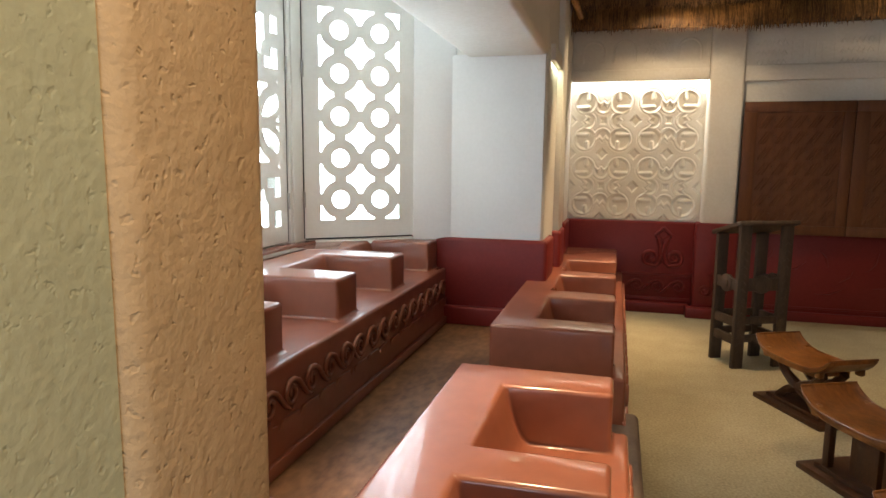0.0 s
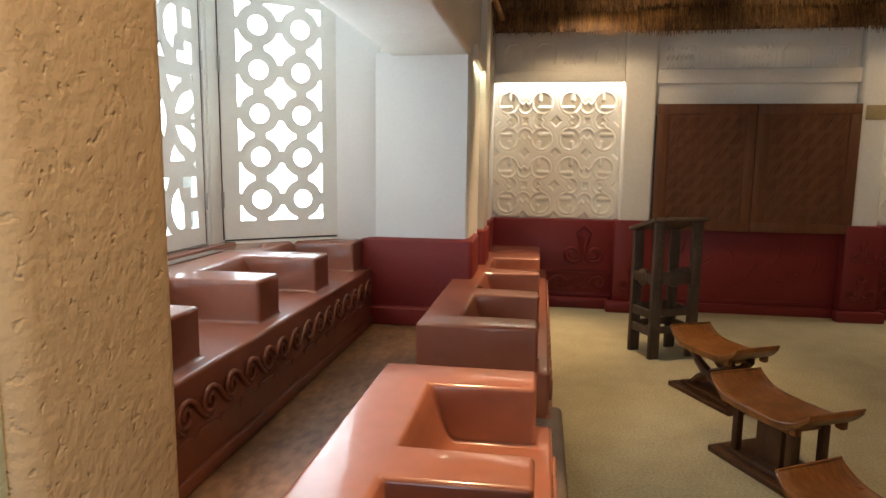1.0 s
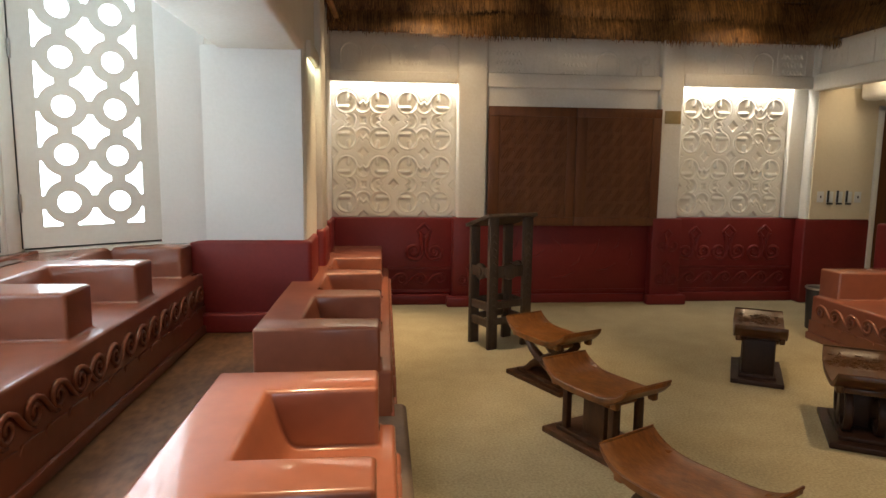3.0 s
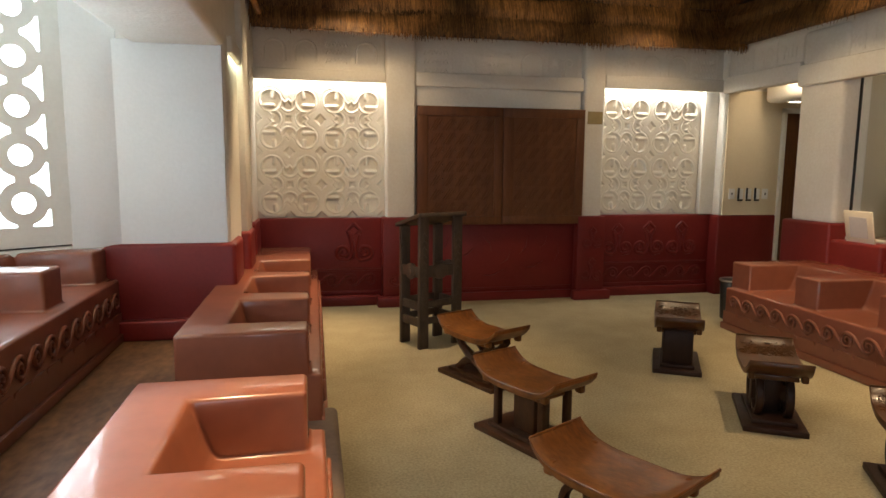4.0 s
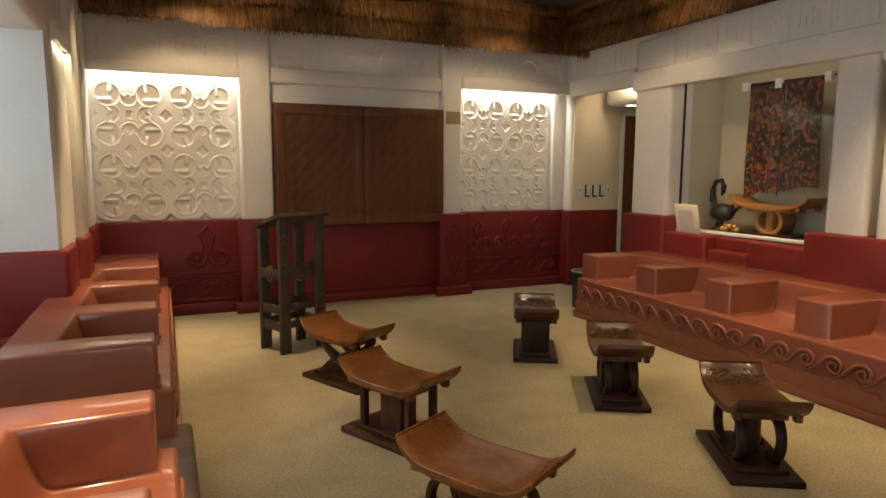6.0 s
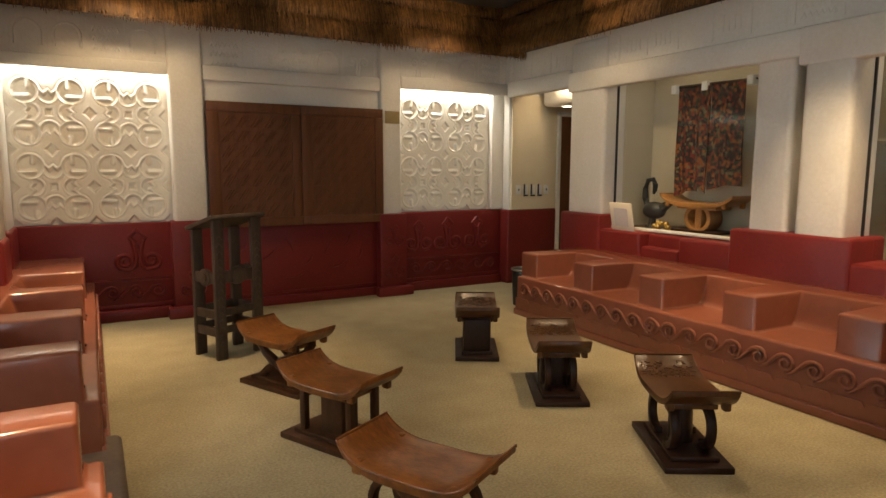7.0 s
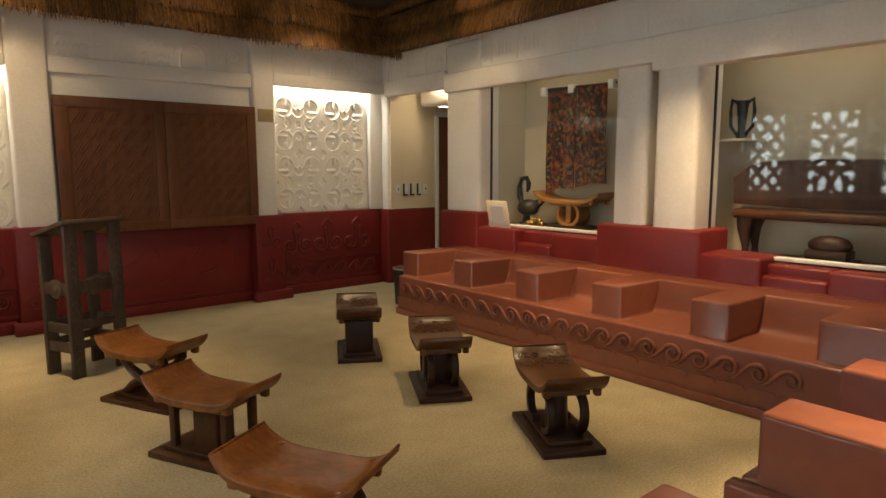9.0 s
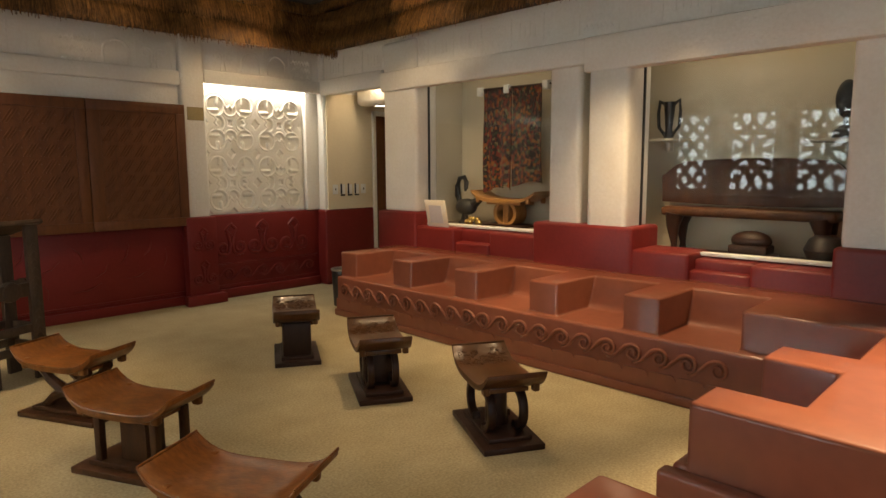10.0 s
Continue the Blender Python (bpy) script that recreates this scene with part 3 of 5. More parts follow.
def window(name, m, w, loops, label, hinges):
    t = thing(name, m, label, "window", "bay windows", "structure")
    z0, z1 = 0.9, 2.6
    if loops is None:
        leaf = new("pierced_panel", disc_screen(w, z0, z1))
    rect = [(-w / 2, z0), (w / 2, z0), (w / 2, z1), (-w / 2, z1)]
    if loops:
        leaf = new("pierced_panel", flat_panel("pierced_panel", [rect] + loops, 0.035, WINPAINT, 0.003))
    leaf.parent = t
    tagged(leaf, "white painted pierced wooden panel")
    for x0, x1, n in ((-w / 2 - 0.055, -w / 2 - 0.016, "jamb"), (w / 2 + 0.016, w / 2 + 0.055, "jamb")):
        solid(n, [(x0, x1, -0.03, 0.05, 0.88, 2.62)], WINPAINT, 0.006, 2, t)
    solid("sill_bar", [(-w / 2, w / 2, -0.012, 0.05, 0.82, 0.886)], WINPAINT, 0.003, 2, t)
    # black backing added behind the panel's edges so that the gap stays dark
    solid("gap_backing", [(-w / 2, w / 2, 0.019, 0.048, 0.886, 0.91)], BLACK, 0, 2, t)
    for sx in (-1, 1):
        x0, x1 = sorted((sx * (w / 2 - 0.012), sx * (w / 2 + 0.05)))
        solid("gap_backing", [(x0, x1, 0.019, 0.048, 0.9, 2.6)], BLACK, 0, 2, t)
        # black strip in the gap: its shade given as a colour
        x0, x1 = sorted((sx * (w / 2 + 0.002), sx * (w / 2 + 0.010)))
        solid("gap_strip", [(x0, x1, -0.0185, 0.019, 0.9, 2.6)], BLACK, 0, 2, t, "black strip standing in for the shaded gap beside the panel")
    for side in hinges:
        for hz in (1.17, 2.05):
            bm = bmesh.new()
            box(bm, side * (w / 2 + 0.004) - 0.009, side * (w / 2 + 0.004) + 0.009, -0.034, -0.018, hz - 0.055, hz + 0.055)
            soften(bm, 0.004)
            part("hinge", bm, METAL, t, "painted steel butt hinge")
    pane = solid("pane", [(-w / 2 + 0.03, w / 2 - 0.03, 0.034, 0.038, 0.93, 2.58)], GLASS, 0, 2, t)
    pane.visible_shadow = False
    return t


W1 = 0.80
CANT = math.degrees(math.atan2(0.52, 0.66))
window("window_1", pose(-1.85, 4.16, 0, 0, 0, CANT), W1, None, "white window panel pierced with discs and stars", (-1,))
window("window_2", pose(-2.2, 3.30, 0, 0, 0, 90), 0.82, fret_holes(), "white window panel pierced with stepped frets and lenses", (1,))
window("window_3", pose(-2.2, 2.28, 0, 0, 0, 90), 0.82, fret_holes(), "white window panel pierced with stepped frets and lenses", (1,))
window("window_4", pose(-1.85, 1.38, 0, 0, 0, 180 - CANT), W1, None, "white window panel pierced with discs and stars", (1,))
solid("bay_post", [(-2.26, -2.16, 3.765, 3.93, 0.85, 2.65), (-2.26, -2.16, 2.745, 2.835, 0.85, 2.65), (-2.26, -2.16, 1.58, 1.815, 0.85, 2.65)], WINPAINT, 0.012, 2, label="white painted posts between the window panels", category="post")
solid("bay_splay", [(-0.14, 0.17, -0.025, 0.06, 0.85, 2.65)], REVEAL, 0.01, 2, label="white splayed jamb beside the window", category="jamb").matrix_world = pose(-1.395, 4.44, 0, 0, 0, 12)
solid("bay_splay", [(-0.17, 0.14, -0.06, 0.025, 0.85, 2.65)], REVEAL, 0.01, 2, label="white splayed jamb beside the window", category="jamb").matrix_world = pose(-1.395, 1.1, 0, 0, 0, -12)
solid("bay_floor_vent", [(-2.075, -2.0, 2.9, 3.6, 0.872, 0.876), (-2.075, -2.0, 2.0, 2.75, 0.872, 0.876)], STEP, 0.001, label="dark slotted grille along the window sill", category="grille")


# ---- carved plaster in the niches ----
def knot_mesh(s, k, n=120):
    """One knot of the relief on an s by k tile: bands stand 3 cm proud of round, lozenge and lobed hollows, and carry a double line."""
    g = np.linspace(-0.5, 0.5, n + 1)
    u, v = np.meshgrid(g, g, indexing="ij")
    a, b = np.abs(u), np.abs(v)

    def disc(x, y, cx, cy, r):
        return np.hypot(x - cx, y - cy) - r

    def bar(x, y, p, q, r):
        dx, dy = q[0] - p[0], q[1] - p[1]
        f = np.clip(((x - p[0]) * dx + (y - p[1]) * dy) / (dx * dx + dy * dy), 0, 1)
        return np.hypot(x - p[0] - f * dx, y - p[1] - f * dy) - r
    ring = disc(a, b, 0.272, 0.275, 0.145)
    ring = np.maximum(ring, -bar(a, b, (0.235, 0.205), (0.50, 0.195), 0.030))
    ring = np.maximum(ring, -bar(a, b, (0.238, 0.33), (0.225, 0.50), 0.030))
    hollow = ring
    for x, y in ((a, b), (b, a)):
        side = disc(x, y, 0.0, 0.235, 0.098)
        side = np.maximum(side, (y - 0.215 - np.abs(x - 0.048)) * 0.7)
        hollow = np.minimum(hollow, side)
    ridge = hollow.copy()
    hollow = np.minimum(hollow, np.maximum(a, b) - 0.04)
    for x, y in ((a, b), (b, a)):
        hollow = np.minimum(hollow, (np.abs(x - 0.5) + y) * 0.75 - 0.062)
    hollow = np.minimum(hollow, (np.abs(a - 0.5) + np.abs(b - 0.5)) * 0.75 - 0.062)
    h = np.clip(hollow / 0.026 + 0.5, 0, 1)
    h = 0.023 * h * h * (3 - 2 * h)
    h += 0.0045 * np.exp(-((ridge - 0.024) / 0.008) ** 2)
    h -= 0.0045 * np.exp(-((ridge - 0.046) / 0.008) ** 2) * (hollow > 0.03)
    pts = np.stack([u * s, -h, v * k], -1).reshape(-1, 3)
    i = np.arange(n)[:, None] * (n + 1) + np.arange(n)[None, :]
    quads = np.stack([i, i + n + 1, i + n + 2, i + 1], -1).reshape(-1, 4)
    me = bpy.data.meshes.new("knot_slab")
    me.from_pydata(pts.tolist(), [], quads.tolist())
    me.materials.append(RELIEF)
    me.shade_smooth()
    return me


def niche(x0, x1, z0, z1, cols):
    t = thing("plaster_relief", pose(0, 0, 0), "cream plaster relief carved with interlaced knots, lit from above", "relief", "carved niche reliefs")
    solid("ground", [(x0, x1, 6.474, 6.505, z0, z1)], RELIEF, 0, 2, t)
    s, k = (x1 - x0 - 0.05) / cols, (z1 - z0 - 0.07) / 2
    me = knot_mesh(s, k)
    for i in range(cols):
        for j in range(2):
            o = new("knot_slab", me)
            o.parent = t
            o.matrix_basis = pose(x0 + 0.025 + (i + 0.5) * s, 6.472, z0 + 0.015 + (j + 0.5) * k)


niche(-0.57, 0.70, 0.89, 2.235, 2)
niche(3.03, 4.25, 0.90, 2.24, 2)
solid("wall_north_niche_edge", [(4.25, 4.43, 6.40, 6.5, 0.9, 2.26)], STUCCO, 0.02, 2, label="white stucco corner strip", category="wall")


# ---- carved dado, friezes ----
def spiral(cx, cz, r, start, turns, y, flip=1, n=26, end=0.22):
    return [(cx + flip * r * (1 - (1 - end) * i / n) * math.cos(radians(start) - 2 * math.pi * turns * i / n), y, cz + r * (1 - (1 - end) * i / n) * math.sin(radians(start) - 2 * math.pi * turns * i / n)) for i in range(n + 1)]


def dado_motif(x, z, y, s=1.0):
    """Twin scrolls under a lozenge."""
    bm = bmesh.new()
    nrm = (0, 1, 0)
    for f in (-1, 1):
        body = [(x, y, z + 0.02 * s), (x + f * 0.04 * s, y, z - 0.05 * s)]
        sp = spiral(x + f * 0.115 * s, z + 0.02 * s, 0.085 * s, -100, -1.5, y, f)
        stem = [(x + f * 0.05 * s, y, z + 0.22 * s), (x + f * 0.03 * s, y, z + 0.15 * s), (x + f * 0.015 * s, y, z + 0.06 * s), (x + f * 0.03 * s, y, z - 0.03 * s), (x + f * 0.07 * s, y, z - 0.065 * s)]
        sweep(bm, stem + sp[2:], [0.023 * s] * 5 + [0.023 * s * (1 - 0.4 * i / 25) for i in range(25)], 8, 0.9, nrm)
    lo = [(x, y, z + 0.18 * s), (x + 0.075 * s, y, z + 0.255 * s), (x, y, z + 0.33 * s), (x - 0.075 * s, y, z + 0.255 * s), (x, y, z + 0.18 * s)]
    for a, b in zip(lo, lo[1:]):
        sweep(bm, [a, b], 0.02 * s, 6, 0.8, nrm)
    return bm


carving = thing("dado_carving", pose(0, 0, 0), "raised scroll and lozenge carving painted dark red", "carving", "", "structure")
for x, y, s in ((0.38, 6.42, 0.95), (3.28, 6.42, 0.85), (3.66, 6.42, 0.9), (4.06, 6.42, 0.9)):
    part("scroll_motif", dado_motif(x, 0.52, y, s), DADO, carving)
for x, z, y, s in ((2.92, 0.25, 6.29, 0.6), (0.84, 0.25, 6.29, 0.6), (2.92, 0.6, 6.29, 0.55)):
    part("scroll_motif", dado_motif(x, z, y, s), DADO, carving)
for x0, x1 in ((0.0, 0.66), (3.08, 4.38)):
    bm = bmesh.new()
    box(bm, x0, x1, 6.405, 6.425, 0.35, 0.368)
    box(bm, x0, x1, 6.41, 6.425, 0.372, 0.382)
    box(bm, x0, x1, 6.41, 6.425, 0.10, 0.145)
    soften(bm, 0.005)
    part("band", bm, DADO, carving)
    frieze(carving, x0 + 0.05, x1 - 0.02, 0.135, 0.19, 0.2, DADO, 6.42, 0.0)
# low relief in the door bay: faint curved strokes
bm = bmesh.new()
for x, z, a, l in ((1.32, 0.62, 60, 0.16), (1.55, 0.52, 30, 0.2), (1.78, 0.6, 120, 0.18), (1.98, 0.45, 50, 0.16), (2.18, 0.58, 65, 0.2), (2.4, 0.62, 60, 0.15), (2.3, 0.38, 20, 0.22), (1.5, 0.3, 100, 0.16), (2.55, 0.5, 80, 0.2), (1.85, 0.3, 15, 0.25)):
    c, s = math.cos(radians(a)), math.sin(radians(a))
    sweep(bm, [(x - c * l / 2, 6.4, z - s * l / 2), (x + 0.02 * s, 6.4, z - 0.02 * c), (x + c * l / 2, 6.4, z + s * l / 2)], [0.004, 0.011, 0.004], 6, 0.9, (0, 1, 0))
part("stroke_relief", bm, DADO, carving)
bm = bmesh.new()
box(bm, 1.06, 2.74, 6.39, 6.41, 0.12, 0.14)
box(bm, 1.06, 2.74, 6.375, 6.41, 0.0, 0.09)
soften(bm, 0.005)
part("band", bm, DADO, carving)

fr = thing("frieze_carving", pose(0, 0, 0), "shallow carved signs in the white plaster frieze", "carving", "", "structure")


def frieze_cell(x0, x1, z0, z1, y, kind, m=None):
    bm = bmesh.new()
    n = (0, 1, 0)
    high = 0.25 if m else 0.75
    c, w, h = (x0 + x1) / 2, x1 - x0, z1 - z0
    box(bm, x1 - 0.006, x1 + 0.006, y - 0.004, y + 0.01, z0, z1)
    if kind == 0:
        r = w * 0.34
        sweep(bm, [(c - r, y, z0 + 0.04)] + [(c - r * math.cos(radians(a)), y, z0 + h * 0.5 + r * math.sin(radians(a))) for a in range(0, 181, 15)] + [(c + r, y, z0 + 0.04)], 0.012, 6, high, n)
    elif kind == 1:
        for k in range(3):
            z = z0 + h * (0.2 + 0.28 * k)
            sweep(bm, [(c - w * 0.36 + w * 0.72 * i / 12, y, z + 0.02 * (1 if i % 2 else -1)) for i in range(13)], 0.011, 6, high, n)
    elif kind == 2:
        for f in (-1, 1):
            sweep(bm, [(c + f * 0.03, y, z0 + 0.03)] + spiral(c + f * w * 0.2, z0 + h * 0.6, w * 0.17, 180 if f > 0 else 180, 1.2, y, f, 18), 0.01, 6, high, n)
    else:
        for k in range(4):
            box(bm, c - w * 0.25 + k * w * 0.15, c - w * 0.25 + k * w * 0.15 + 0.018, y - 0.004, y + 0.01, z0 + 0.06, z1 - 0.05 - 0.03 * (k % 2))
    if m:
        bmesh.ops.transform(bm, matrix=m, verts=bm.verts)
    return bm


for i in range(4):
    part("carved_cell", frieze_cell(-0.5 + i * 0.29, -0.21 + i * 0.29, 2.36, 2.64, 6.36, (0, 0, 1, 0)[i]), STUCCO, fr)
for i in range(5):
    part("carved_cell", frieze_cell(1.04 + i * 0.34, 1.38 + i * 0.34, 2.3, 2.62, 6.40, (1, 3, 1, 0, 2)[i]), STUCCO, fr)
for i in range(4):
    part("carved_cell", frieze_cell(3.1 + i * 0.31, 3.41 + i * 0.31, 2.36, 2.64, 6.36, (2, 0, 0, 1)[i]), STUCCO, fr)
EAST = Matrix.Translation((4.45, 6.3, 0)) @ pose(0, 0, 0, 0, 0, -90)
for i in range(18):
    if 3.2 < i * 0.34 + 0.1 < 3.4:
        continue
    part("carved_cell", frieze_cell(0.05 + i * 0.34, 0.39 + i * 0.34, 2.4, 2.64, 0, (3, 2, 3, 0, 1, 3)[i % 6], EAST), STUCCO, fr)


# ---- thatch eaves ----
def thatch(length, m, label, seed):
    r = random.Random(seed)
    t = thing("thatch_eave", m, label, "thatch", "thatch eaves")
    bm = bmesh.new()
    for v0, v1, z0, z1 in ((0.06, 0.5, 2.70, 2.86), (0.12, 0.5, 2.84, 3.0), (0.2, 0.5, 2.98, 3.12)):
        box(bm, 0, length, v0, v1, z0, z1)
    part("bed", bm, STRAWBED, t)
    for row, (y, z, ln) in enumerate(((0.02, 2.80, 0.19), (0.04, 2.84, 0.2), (-0.03, 2.985, 0.18), (0.0, 3.02, 0.19), (-0.06, 3.12, 0.11), (-0.03, 3.13, 0.12))):
        verts, faces = [], []
        n = int(length * 300)
        for i in range(n):
            x = (i + r.random()) / n * length
            wv = 0.012 * math.sin(x * 3.1 + row) + 0.008 * math.sin(x * 11 + row * 2)
            l = ln * r.uniform(0.8, 1.12)
            d = Vector((r.gauss(0, 0.10), -0.12 - r.uniform(0, 0.35), -1)).normalized() * l
            p = Vector((x, y + r.uniform(-0.01, 0.03), z + wv + r.uniform(-0.015, 0.01)))
            w = r.uniform(0.0022, 0.0045)
            k = len(verts)
            mid = p + d * 0.55 + Vector((0, -0.012, 0))
            verts += [p + Vector((-w, 0, 0)), p + Vector((w, 0, 0)), mid + Vector((w, 0, 0)), mid + Vector((-w, 0, 0)), p + d + Vector((w * 0.6, 0, 0)), p + d + Vector((-w * 0.6, 0, 0)),
                      p + Vector((0, 0.004, 0)), mid + Vector((0, 0.004, 0))]
            faces += [(k, k + 1, k + 2, k + 3), (k + 3, k + 2, k + 4, k + 5), (k + 1, k + 6, k + 7, k + 2), (k + 6, k, k + 3, k + 7)]
        me = bpy.data.meshes.new("straw")
        me.from_pydata([tuple(v) for v in verts], [], faces)
        me.materials.append(STRAW)
        o = new("straw", me)
        o.parent = t
        tagged(o, kind="stuff")
    return t


thatch(5.0, pose(-0.55, 6.02, 0), "thick golden straw thatch fringe above the end wall", 3)
thatch(6.2, Matrix.Translation((4.12, 6.05, 0)) @ pose(0, 0, 0, 0, 0, -90), "thick straw thatch fringe above the show cases", 4)
for m, ln in ((pose(-0.55, 6.2, 3.06), 4.9), (Matrix.Translation((4.3, 6.05, 3.06)) @ pose(0, 0, 0, 0, 0, -90), 6.0)):
    o = solid("thatch_rail", [(0, ln, -0.13, -0.09, -0.02, 0.02)], DARKWOOD, 0.008, 2, label="dark wooden rail above the thatch", category="rail")
    o.matrix_world = m
bm = bmesh.new()
rr = random.Random(8)
for i in range(60):
    p = Vector((rr.uniform(-0.03, 0.03), rr.uniform(-0.03, 0.03), rr.uniform(-0.03, 0.03)))
    sweep(bm, [p, p + Vector((rr.uniform(-0.03, 0.05), -0.05 - rr.random() * 0.04, -0.04 - rr.random() * 0.08))], 0.004, 4)
tie = mesh_object("thatch_tie", bm, STRAW)
tie.matrix_world = pose(-0.45, 6.0, 2.78)
tagged(tie, "frayed straw bundle tied at the thatch end", "straw bundle")
bm = bmesh.new()
sweep(bm, [(-0.455, 5.93, 2.735), (-0.50, 5.7, 2.83), (-0.545, 5.45, 2.93)], [0.026, 0.03, 0.032], 10)
tagged(mesh_object("roof_pole", bm, STRAW), "golden brown rounded pole end below the thatch", "pole")


# ---- carved shutters and plaque ----
sh = thing("carved_shutters", pose(1.01, 6.34, 0.82), "pair of dark carved mahogany shutters over the dado", "shutters")
for k, (x0, x1) in enumerate(((0, 0.892), (0.898, 1.785))):
    leaf = new("shutter")
    leaf.parent = sh
    bm = bmesh.new()
    for b in ((x0, x1, -0.04, 0.0, 0, 0.085), (x0, x1, -0.04, 0.0, 1.10, 1.193), (x0, x0 + 0.11, -0.04, 0.0, 0.085, 1.10), (x1 - 0.09, x1, -0.04, 0.0, 0.085, 1.10)):
        box(bm, *b)
    soften(bm, 0.004)
    part("stile_frame", bm, DOORWOOD, leaf)
    bm = bmesh.new()
    box(bm, x0 + 0.1, x1 - 0.08, -0.026, -0.002, 0.08, 1.11)
    part("carved_field", bm, DOORWOOD, leaf)
    bm = bmesh.new()
    for i in range(5):
        for j in range(7):
            cx, cz = x0 + 0.19 + i * 0.135, 0.17 + j * 0.14
            if cx > x1 - 0.14:
                continue
            for q in range(3):
                dx = (q - 1) * 0.026
                sweep(bm, [(cx + dx - 0.036, -0.027, cz - 0.055), (cx + dx + 0.036, -0.027, cz + 0.055)], 0.0075, 5, 0.9, (0, 1, 0))
            bmesh.ops.create_cone(bm, cap_ends=True, segments=8, radius1=0.008, radius2=0.004, depth=0.01, matrix=Matrix.Translation((cx + 0.067, -0.029, cz + 0.02)) @ Matrix.Rotation(radians(90), 4, "X"))
    tagged(part("carved_stroke", bm, DOORWOOD, leaf), kind="stuff")
pl = thing("plaque", pose(2.83, 6.325, 1.87), "small tarnished brass plaque with lines of writing", "plaque")
solid("plate", [(0, 0.17, -0.006, 0, 0, 0.13)], TARNISH, 0.003, 2, pl)
for i in range(5):
    solid("text_bar", [(0.02, 0.15 - 0.02 * (i % 2), -0.008, -0.006, 0.02 + i * 0.02, 0.025 + i * 0.02)], TARNISH, 0, 2, pl)


# ---- lectern ----
lec = thing("lectern", pose(0.893, 4.892, 0, 0, 0, 25), "tall dark carved wooden lectern with a sloping top", "lectern")
HX, HY = 0.205, 0.145
for i, (sx, sy) in enumerate(((-1, -1), (1, -1), (-1, 1), (1, 1))):
    bm = bmesh.new()
    hgt = 1.03 if sy < 0 else 0.945
    x0, x1 = sorted((sx * HX, sx * (HX - 0.085)))
    y0, y1 = sorted((sy * HY, sy * (HY - 0.032)))
    box(bm, x0, x1, y0, y1, 0, hgt)
    soften(bm, 0.004)
    if sy < 0:
        for k in range(16):
            z = 0.06 + k * 0.055
            for d in (-1, 1):
                sweep(bm, [((x0 + x1) / 2 + d * 0.024, y0, z), ((x0 + x1) / 2, y0 - 0.001, z + 0.025)], 0.004, 4, 0.8, (0, 1, 0))
    part("leg", bm, GREYWOOD, lec)
bm = bmesh.new()
box(bm, -HX - 0.025, HX + 0.025, -HY - 0.03, HY + 0.03, 0.985, 1.015, Matrix.Rotation(math.atan2(-0.085, 0.29), 4, "X"), (0, 0, 1.0))
soften(bm, 0.006)
part("top", bm, GREYWOOD, lec)
for sx in (-1, 1):
    for z in (0.17, 0.30):
        x0, x1 = sorted((sx * (HX - 0.01), sx * (HX - 0.04)))
        solid("side_rail", [(x0, x1, -HY + 0.03, HY - 0.03, z, z + 0.065)], GREYWOOD, 0.005, 2, lec)
for sy in (-1, 1):
    y0, y1 = sorted((sy * (HY - 0.008), sy * (HY - 0.026)))
    for z in (0.19, 0.32):
        solid("front_rail", [(-HX + 0.08, HX - 0.08, y0, y1, z, z + 0.055)], GREYWOOD, 0.005, 2, lec)
for sx in (-1, 1):
    bm = bmesh.new()
    x = sx * (HX - 0.02)
    box(bm, x - 0.012, x + 0.012, -HY + 0.03, HY - 0.03, 0.56, 0.64)
    bmesh.ops.create_cone(bm, cap_ends=True, segments=18, radius1=0.065, radius2=0.06, depth=0.034, matrix=Matrix.Translation((x, 0, 0.60)) @ Matrix.Rotation(radians(90), 4, "Y"))
    bmesh.ops.create_cone(bm, cap_ends=True, segments=16, radius1=0.035, radius2=0.02, depth=0.05, matrix=Matrix.Translation((x, 0, 0.60)) @ Matrix.Rotation(radians(90), 4, "Y"))
    soften(bm, 0.004)
    part("carved_roundel", bm, GREYWOOD, lec, "grey worn carved roundel")
bm = bmesh.new()
box(bm, -HX + 0.08, HX - 0.08, -HY + 0.008, -HY + 0.03, 0.56, 0.65)
bmesh.ops.create_cone(bm, cap_ends=True, segments=18, radius1=0.07, radius2=0.06, depth=0.04, matrix=Matrix.Translation((0, -HY + 0.018, 0.605)) @ Matrix.Rotation(radians(90), 4, "X"))
soften(bm, 0.004)
part("carved_roundel", bm, GREYWOOD, lec, "grey worn carved roundel")


# ---- stools ----
SAG = 0.079


